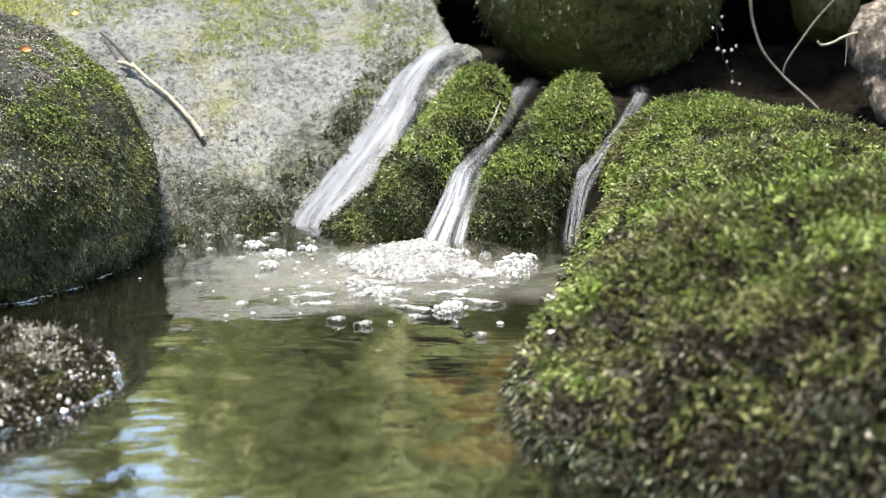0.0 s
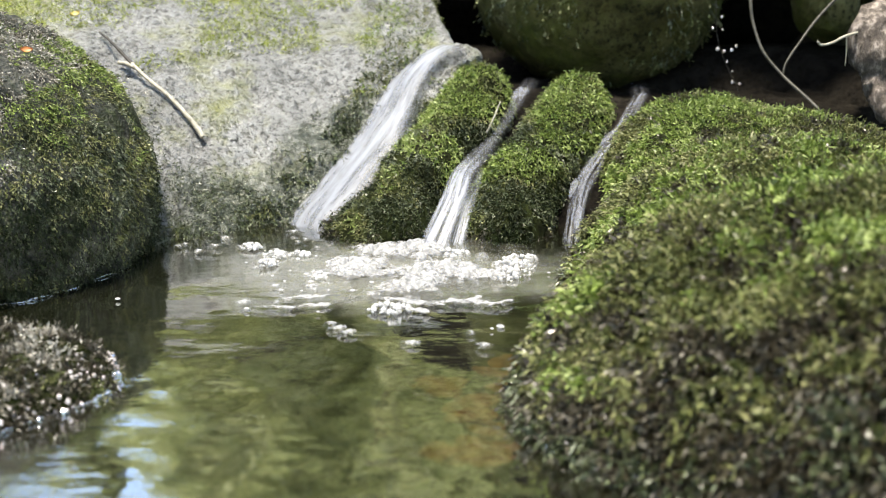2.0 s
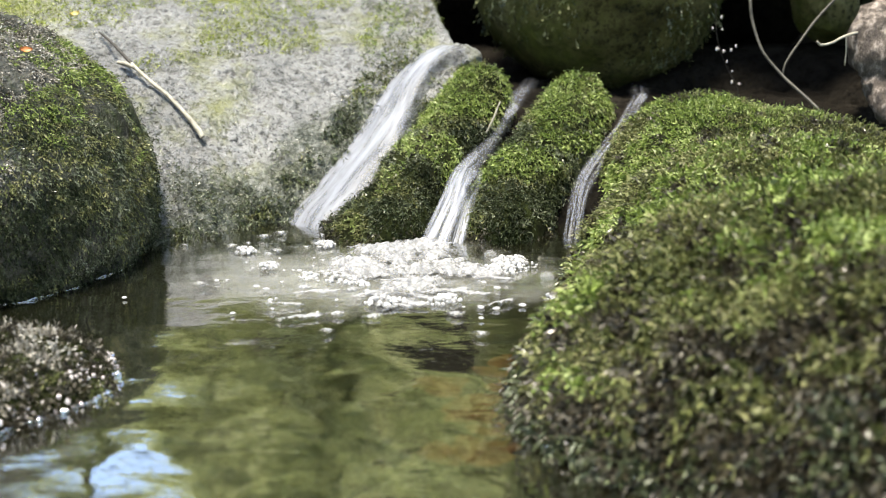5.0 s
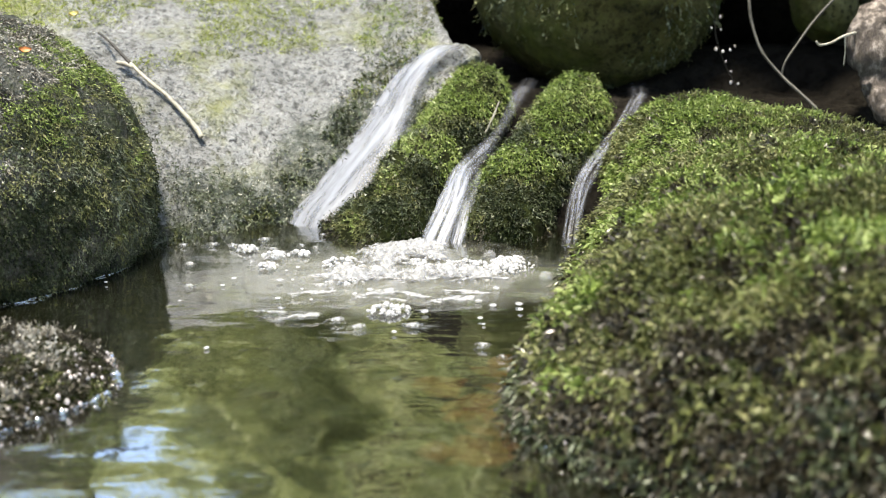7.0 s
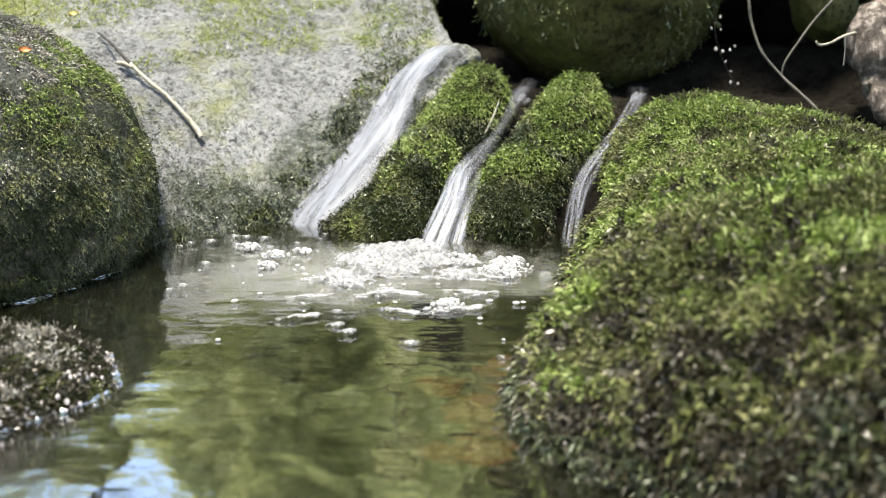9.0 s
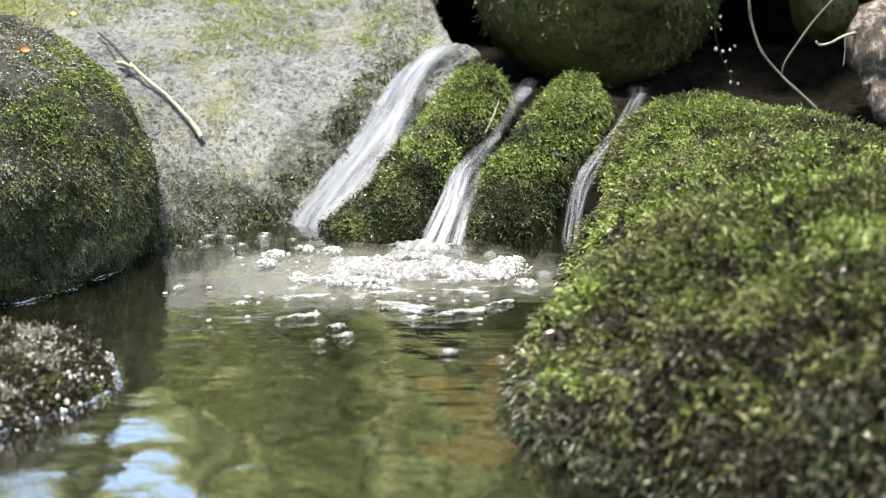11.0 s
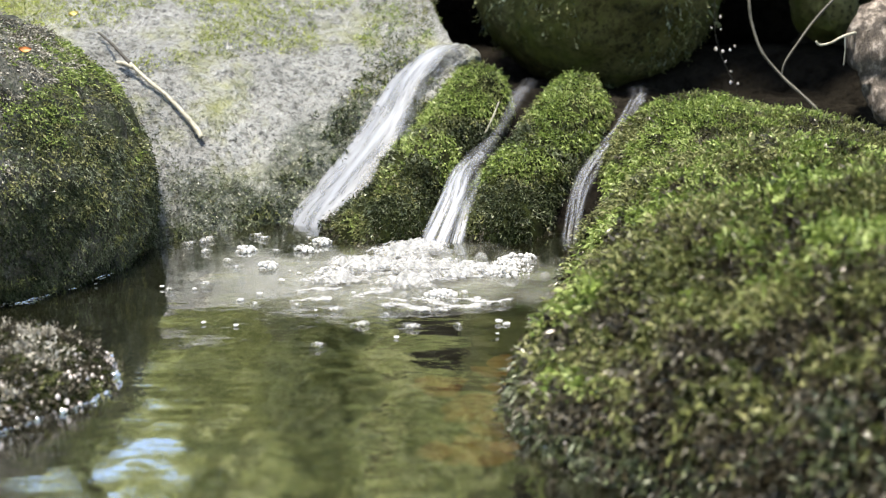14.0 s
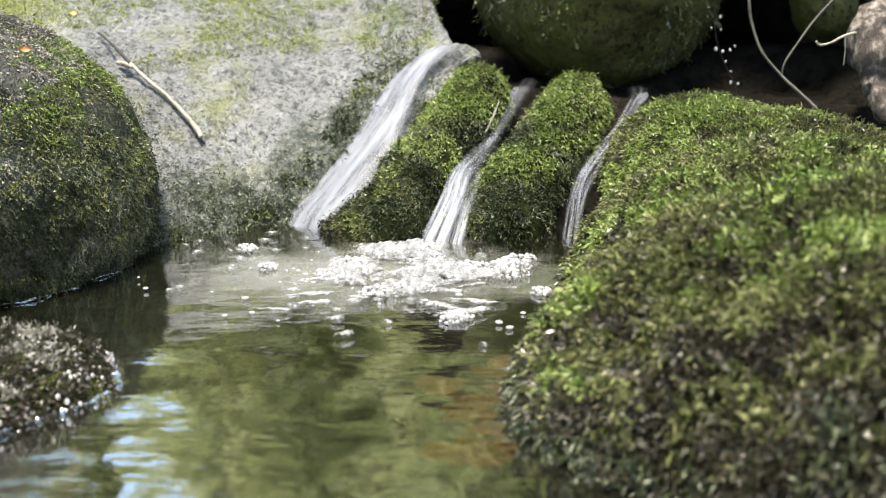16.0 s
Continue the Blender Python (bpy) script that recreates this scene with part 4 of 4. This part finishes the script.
def build_trees():
    for i, (x, y, h, slim) in enumerate(((-0.90, 6.0, 4.0, 0.32), (-0.12, 5.6, 3.8, 0.36), (0.55, 6.3, 4.4, 0.5), (-1.95, 6.2, 3.9, 0.3), (1.7, 6.6, 4.8, 0.8),
                                         (-0.35, 8.2, 7.0, 0.45), (1.2, 9.0, 7.4, 0.8), (2.9, 9.0, 6.6, 1.0), (-2.6, 10.5, 4.1, 1.0), (-3.5, 12.0, 5.0, 1.0), (-1.55, 8.0, 6.5, 0.4), (-1.22, 7.5, 4.8, 0.35), (-4.6, 9.0, 5.6, 0.8),
                                         (2.2, 12.5, 8.6, 1.0), (0.7, 13.0, 9.0, 0.9), (5.4, 9.5, 6.0, 1.0), (-7.0, 7.0, 5.4, 1.0), (7.5, 5.0, 5.0, 1.0),
                                         (-7.2, 17.0, 5.2, 1.0), (-5.2, 15.5, 4.4, 1.0), (-3.9, 17.5, 4.9, 1.0), (-2.0, 18.0, 7.4, 0.9), (0.2, 18.0, 9.5, 1.0), (3.4, 17.0, 9.5, 1.0), (6.5, 16.0, 8.0, 1.0),
                                         # unseen trees behind and beside the viewer, added to darken the front faces
                                         (0.4, -6.5, 7.6, 1.0), (-3.2, -5.6, 7.2, 1.0), (3.6, -5.2, 7.0, 1.0), (-5.6, -1.8, 7.4, 1.0), (5.8, -1.4, 7.4, 1.0), (-6.0, 2.4, 6.8, 1.0), (6.2, 2.2, 6.8, 1.0))):
        build_tree(x, y, h, 40 + i, slim, 6000 if y > 10 else 2600)


# ---- falling water ----
def spline(points, t):
    n = len(points) - 1
    k = min(int(t * n), n - 1)
    f = t * n - k
    p0, p1, p2, p3 = (Vector(points[max(0, min(n, k + o))]) for o in (-1, 0, 1, 2))
    return 0.5 * ((2 * p1) + (p2 - p0) * f + (2 * p0 - 5 * p1 + 4 * p2 - p3) * f * f + (3 * p1 - p0 - 3 * p2 + p3) * f ** 3)


FALLS = {
    "side": ([(0.030, 1.615, 0.150), (0.010, 1.588, 0.164), (-0.016, 1.562, 0.156), (-0.045, 1.519, 0.129), (-0.068, 1.465, 0.093), (-0.094, 1.421, 0.060), (-0.124, 1.377, 0.027), (-0.148, 1.345, 0.004), (-0.162, 1.32, -0.02)],
             [0.036, 0.042, 0.050, 0.060, 0.070, 0.078, 0.084, 0.080, 0.07]),
    "middle": ([(0.128, 1.74, 0.100), (0.108, 1.60, 0.108), (0.100, 1.55, 0.113), (0.067, 1.47, 0.082), (0.038, 1.395, 0.062), (0.022, 1.345, 0.054), (0.007, 1.295, 0.028), (-0.018, 1.245, -0.015)],
               [0.03, 0.026, 0.028, 0.032, 0.032, 0.030, 0.038, 0.054]),
    "far": ([(0.280, 1.74, 0.096), (0.262, 1.60, 0.102), (0.252, 1.55, 0.108), (0.219, 1.47, 0.082), (0.184, 1.41, 0.060), (0.160, 1.35, 0.042), (0.145, 1.29, 0.012), (0.138, 1.26, -0.02)],
            [0.04, 0.024, 0.024, 0.025, 0.026, 0.025, 0.024, 0.024])}


def ribbon(points, widths, nu=90, nv=22, thick=0.004, streak=0.0015, seed=0.0, waist=1.0):
    top, low, uv = [], [], []
    n = len(points) - 1
    for i in range(nu):
        t = i / (nu - 1)
        c = spline(points, t)
        d = (spline(points, min(1, t + 0.01)) - spline(points, max(0, t - 0.01))).normalized()
        side = d.cross(Vector((0, 0, 1))).normalized()
        up = side.cross(d)
        w = float(np.interp(t * n, range(n + 1), widths))
        for j in range(nv):
            s = j / (nv - 1) * 2 - 1
            edge = 1 + 0.2 * noise.fractal(Vector((t * 4, seed + (5 if s > 0 else 0), 0)), 1, 2, 3)
            h = noise.fractal(Vector((t * 2.5, s * 5 * w / 0.05, seed)), 1, 2, 3) * streak
            rim = 1 - abs(s) ** 3
            p = c + side * (s * w * 0.5 * edge)
            top.append(p + up * (h + thick * rim))
            low.append(p - up * 0.0015)
            uv.append((t, s))
    k = nu * nv
    fs = []
    for i in range(nu - 1):
        for j in range(nv - 1):
            q = i * nv + j
            fs.append((q, q + 1, q + nv + 1, q + nv))
    return [v[:] for v in top], fs, uv


FALL_THINGS = {}


def build_falls():
    for key, (pts, widths) in FALLS.items():
        v, f, uv = ribbon(pts, widths, thick={"side": 0.008, "middle": 0.006, "far": 0.004}[key], streak=0.0015, seed={"side": 1.0, "middle": 4.0, "far": 8.0}[key])
        label = {"side": "wide white sheet of water sliding down the slab", "middle": "narrow white jet of water dropping between ridges",
                 "far": "thin white trickle between ridge and large boulder"}[key]
        FALL_THINGS[key] = tagged(new("waterfall"), label, "waterfall", "falls into the pool")
        mesh_object("sheet", v, f, {"side": M_FALL, "middle": M_JET, "far": M_TRICKLE}[key], FALL_THINGS[key], uv=uv)
    v, f, uv = ribbon([(0.046, 1.385, 0.055), (0.038, 1.345, 0.046), (0.028, 1.305, 0.028), (0.012, 1.258, -0.012)], [0.010, 0.014, 0.017, 0.018], 50, 14, 0.004, 0.0015, 11.0)
    mesh_object("side_jet", v, f, M_JET, FALL_THINGS["middle"], "second thinner lobe of the jet", uv=uv)


def strand_mesh(length, width, seed):
    v, f = BALLS[3]
    p = v * np.array((length * 0.5, width * 0.5, width * 0.22))
    taper = 1 - 0.55 * np.clip(v[:, 0], 0, 1)
    p[:, 1] *= taper
    p[:, 1] += fbm(v, 1.2, 2, seed) * width * 0.2
    p[:, 2] += fbm(v, 3.0, 2, seed + 3) * width * 0.12
    return p, f, np.stack([v[:, 0] * 0.3 + seed, v[:, 1] * 0.7], 1)


def clump_mesh(count, spread, size, seed, flat=0.5):
    """Foam: many bubbles of mixed size heaped on a small raft."""
    rng = np.random.default_rng(seed)
    v, f = BALLS[2]
    vs, fs, base = [], [], 0
    for i in range(count):
        rr = math.sqrt(rng.random()) * spread
        a = rng.uniform(0, 2 * math.pi)
        s = size * rng.uniform(0.3, 1.0) ** 1.6 * 1.7 * (1.25 - 0.6 * rr / spread)
        z = max(0, (1 - (rr / spread) ** 2)) * spread * flat * rng.random()
        c = np.array((math.cos(a) * rr * 1.25, math.sin(a) * rr, z))
        vs.append(v * s * np.array((1, 1, 0.85)) + c)
        fs.append(f + base)
        base += len(v)
    return np.concatenate(vs), np.concatenate(fs)


MOVERS = []          # (thing, kind, numbers)


def froth_patch(length, width, height, seed):
    """A torn raft of froth: uneven outline, heaped domes, thin rim."""
    na, nr = 48, 14
    vs, uv, fs = [(0, 0, height)], [(0, 0)], []
    for i in range(1, nr + 1):
        t = i / nr
        for k in range(na):
            a = 2 * math.pi * k / na
            edge = 1 + 0.6 * noise.fractal(Vector((math.cos(a) * 1.8 + seed, math.sin(a) * 1.8, seed)), 1, 2, 4)
            x, y = math.cos(a) * t * edge * length / 2, math.sin(a) * t * edge * width / 2
            near = noise.voronoi(Vector((x * 95 + seed, y * 95, seed)))[0]
            dome = math.sqrt(max(0.0, 1 - min(1.0, near[0] / 0.62) ** 2))
            lump = 0.25 + 0.8 * dome + 0.35 * noise.noise(Vector((x * 60, y * 60, seed))) + 0.15 * noise.noise(Vector((x * 330, y * 330, seed)))
            vs.append((x, y, height * (1 - t ** 2.5) * max(0.08, lump) + (0.001 if i < nr else -0.002)))
            uv.append((t, 0))
    fs = [(0, 1 + k, 1 + (k + 1) % na) for k in range(na)]
    for i in range(nr - 1):
        for k in range(na):
            p, q = 1 + i * na + k, 1 + i * na + (k + 1) % na
            fs.append((p, p + na, q + na, q))
    return vs, fs, uv


def build_plume():
    na, nr = 72, 12
    vs, uv, fs = [(0, 0, 0)], [(0, 0)], []
    for i in range(1, nr + 1):
        for k in range(na):
            a = 2 * math.pi * k / na
            edge = 1 + 0.25 * noise.fractal(Vector((math.cos(a) * 1.5, math.sin(a) * 1.5, 4)), 1, 2, 3)
            vs.append((math.cos(a) * 0.24 * edge * i / nr, math.sin(a) * 0.15 * edge * i / nr, 0))
            uv.append((i / nr, 0))
    fs = [(0, 1 + k, 1 + (k + 1) % na) for k in range(na)]
    for i in range(nr - 1):
        for k in range(na):
            p, q = 1 + i * na + k, 1 + i * na + (k + 1) % na
            fs.append((p, p + na, q + na, q))
    ob = tagged(mesh_object("aerated_water", vs, fs, M_PLUME, uv=uv), "milky cloud of fine bubbles in the pool below the falls", "water")
    ob.location = (-0.06, 1.15, 0.0026)
    return ob


def build_foam():
    rng = random.Random(21)
    v2 = len(BALLS[2][1])
    rafts, froth = [], []
    for i in range(6):
        n = 44 + 9 * i
        v, f = clump_mesh(n, 0.008 + 0.002 * i, 0.0021, 60 + i, 0.32)
        ob = mesh_object("foam_clump", v, f, [M_FOAM, M_BUBBLE], index=np.repeat(np.random.default_rng(i).random(n) < 0.45, v2).astype(int))
        rafts.append(tagged(ob, "heap of small white foam bubbles drifting on the pool", "foam", "foam on the pool"))
        v, f, uv = froth_patch(0.034 + 0.010 * i, 0.024 + 0.006 * i, 0.0058 + 0.0007 * i, 3.7 * i)
        froth.append(tagged(mesh_object("froth_patch", v, f, M_FROTH, uv=uv), "torn patch of white froth sliding over the pool", "foam", "froth on the pool"))
    streaks = []
    for i in range(5):
        v, f, uv = froth_patch(0.035 + 0.008 * i, 0.007 + 0.0015 * i, 0.0022, 2.9 * i + 1.3)
        streaks.append(tagged(mesh_object("froth_streak", v, f, M_FROTH, uv=uv), "thin white streak of froth on the ripples", "foam", "froth on the pool"))
    flecks = []
    for i in range(5):
        v, f, uv = froth_patch(0.007 + 0.0028 * i, 0.006 + 0.0015 * i, 0.0014 + 0.0003 * i, 4.3 * i + 0.7)
        flecks.append(tagged(mesh_object("foam_fleck", v, f, M_FROTH, uv=uv), "small ragged fleck of white foam on the pool", "foam", "froth on the pool"))
    v, f = BALLS[3]
    bubbles = [tagged(mesh_object("bubble", v * np.array((s * 1.2, s, s * 0.5)), f, M_FOAM if s < 0.003 else M_BUBBLE), "single white bubble floating on the pool", "bubble", "bubbles on the pool") for s in (0.0014, 0.0021, 0.0032)]
    domes = [tagged(mesh_object("bubble", v * np.array((s, s, s * 0.75)), f, M_DOME), "large clear bubble with a bright rim on the pool", "bubble", "bubbles on the pool") for s in (0.005, 0.007)]
    used = set()

    def next_of(pool):
        ob = rng.choice(pool)
        if ob.name not in used:
            used.add(ob.name)
            return ob
        return copy_thing(ob, pose(0, 0, 0))

    def send(pool, count, xs, ys, angles, reach, life):
        for _ in range(count):
            ln = rng.uniform(*life)
            MOVERS.append((next_of(pool), "drift", (rng.uniform(*xs), rng.uniform(*ys), rng.uniform(*angles), rng.uniform(*reach), ln, rng.uniform(0, ln), rng.random())))
    send(froth, 17, (-0.085, 0.01), (1.165, 1.235), (-175, -60), (0.01, 0.085), (0.8, 1.6))
    send(streaks, 20, (-0.13, 0.07), (1.08, 1.22), (-165, -40), (0.02, 0.12), (1.0, 2.2))
    send(froth, 3, (0.03, 0.07), (1.16, 1.21), (-150, -60), (0.01, 0.05), (1.0, 1.8))
    send(rafts, 5, (0.055, 0.085), (1.17, 1.205), (-150, -60), (0.005, 0.03), (1.2, 2.2))
    send(rafts, 9, (-0.12, 0.04), (1.14, 1.24), (-170, -30), (0.04, 0.17), (1.2, 2.4))
    send(rafts, 5, (-0.23, -0.12), (1.21, 1.31), (-150, -40), (0.01, 0.06), (2.0, 3.6))
    send(flecks, 44, (-0.17, 0.05), (1.10, 1.24), (-172, -60), (0.05, 0.20), (1.2, 2.8))
    send(flecks, 12, (-0.27, -0.12), (1.24, 1.31), (-170, -60), (0.01, 0.08), (1.6, 3.0))
    send(bubbles, 46, (-0.16, 0.07), (1.12, 1.25), (-172, -40), (0.06, 0.26), (1.6, 3.4))
    send(domes, 4, (-0.06, 0.07), (1.17, 1.22), (-160, -30), (0.02, 0.14), (1.4, 2.4))
    for ob in rafts + froth + streaks + flecks + bubbles + domes:
        if ob.name not in used:
            MOVERS.append((ob, "drift", (-0.02, 1.22, -100, 0.08, 1.7, 0.4, 0.3)))


def build_strands():
    rng = random.Random(5)
    for key, n, length, width in (("side", 16, 0.055, 0.012), ("middle", 9, 0.045, 0.010), ("far", 7, 0.045, 0.008)):
        v, f, uv = strand_mesh(length, width, {"side": 2.0, "middle": 6.0, "far": 9.0}[key])
        first = mesh_object("strand", v, f, M_STRAND, FALL_THINGS[key], "pale strand of water racing down", uv=uv)
        for i in range(n):
            ob = first if i == 0 else copy_thing(first, pose(0, 0, 0))
            MOVERS.append((ob, key, (rng.uniform(-0.36, 0.36), rng.uniform(0.45, 0.65), i / n)))


# ---- build ----
build_ground()
water = build_water()
build_slab()
build_stones()
build_rims()
build_wood()
build_leaves()
build_drops()
build_trees()
build_falls()
build_strands()
plume = build_plume()
build_foam()


# ---- what moves ----
def drift_rows(x, y, angle, reach, life, start, spin):
    """Rises at the foot of a fall, rides outwards and slows, sinks at the end and rises again."""
    rows, deep = [], -0.30
    a = radians(angle)
    t = -start
    turn = (spin - 0.5) * 50
    while t < 16.4:
        for f in (0.0, 0.08, 0.3, 0.55, 0.88, 0.95):
            s = reach * (1 - (1 - min(1, f / 0.88)) ** 1.8)
            z = deep if f in (0.0, 0.95) else 0.0022 + 0.0008 * math.sin(9 * (t + f * life))
            rows.append((t + f * life, (x + math.cos(a) * s, y + math.sin(a) * s, z), turn + 40 * f * (spin - 0.5)))
        t += life
    return rows


def slide_rows(key, across, fall, phase):
    """Runs down a fall, dips under the pool, returns inside the rock to the lip."""
    pts, widths = FALLS[key]
    cycle = fall * 1.5
    n = len(pts) - 1
    rows = []
    t = -phase * cycle - cycle
    while t < 16.4:
        for f in (0.14, 0.3, 0.48, 0.66, 0.84, 1.0):
            c = spline(pts, f)
            d = (spline(pts, min(1, f + 0.02)) - spline(pts, max(0, f - 0.02))).normalized()
            side = d.cross(Vector((0, 0, 1))).normalized()
            up = side.cross(d)
            m = Matrix((d, -side, up)).transposed().to_4x4()
            w = float(np.interp(f * n, range(n + 1), widths))
            m.translation = c + side * across * w + up * 0.0035 - Vector((0, 0, 0.03 if f in (0.14, 1.0) else 0))
            rows.append((t + (0.15 + 0.85 * math.sqrt(f)) * fall, m))
        deep = rows[-1][1].copy()
        deep.translation += Vector((0.0, 0.10, -0.07))
        rows.append((t + fall + 0.2 * (cycle - fall), deep))
        up_again = rows[-7][1].copy()
        up_again.translation += Vector((0.0, 0.0, -0.08))
        rows.append((t + cycle, up_again))
        t += cycle
    return rows


def clip_rows(rows):
    """Rows from the clip's start to its end, at most one a frame."""
    out, last = [], None
    before = [r for r in rows if r[0] <= 0]
    inside = [r for r in rows if 0 < r[0] < 16.0]
    after = [r for r in rows if r[0] >= 16.0]
    seq = ([(0.0, *before[-1][1:])] if before else [(0.0, *inside[0][1:])]) + inside + ([(16.0, *after[0][1:])] if after else [(16.0, *inside[-1][1:])])
    for r in seq:
        k = frame(r[0])
        if k != last:
            out.append(r)
        last = k
    return out


def motions():
    for ob, kind, numbers in MOVERS:
        if kind == "drift":
            rows = [(t, pose(*p, 0, 0, turn)) for t, p, turn in clip_rows(drift_rows(*numbers))]
        else:
            rows = clip_rows(slide_rows(kind, *numbers))
        walk(ob, rows)
    walk(plume, [(t, pose(-0.06 + 0.012 * math.sin(t * 1.1), 1.15 + 0.010 * math.sin(t * 0.8), 0.0026)) for t in range(17)])
    # the rippled surface glides out from the falls
    walk(water, [(t, pose(0.05 - 0.010 * t, 0.35 - 0.045 * t, 0.0006 * math.sin(t * 5))) for t in (0, 2, 4, 6, 8, 10, 12, 14, 16)])


motions()
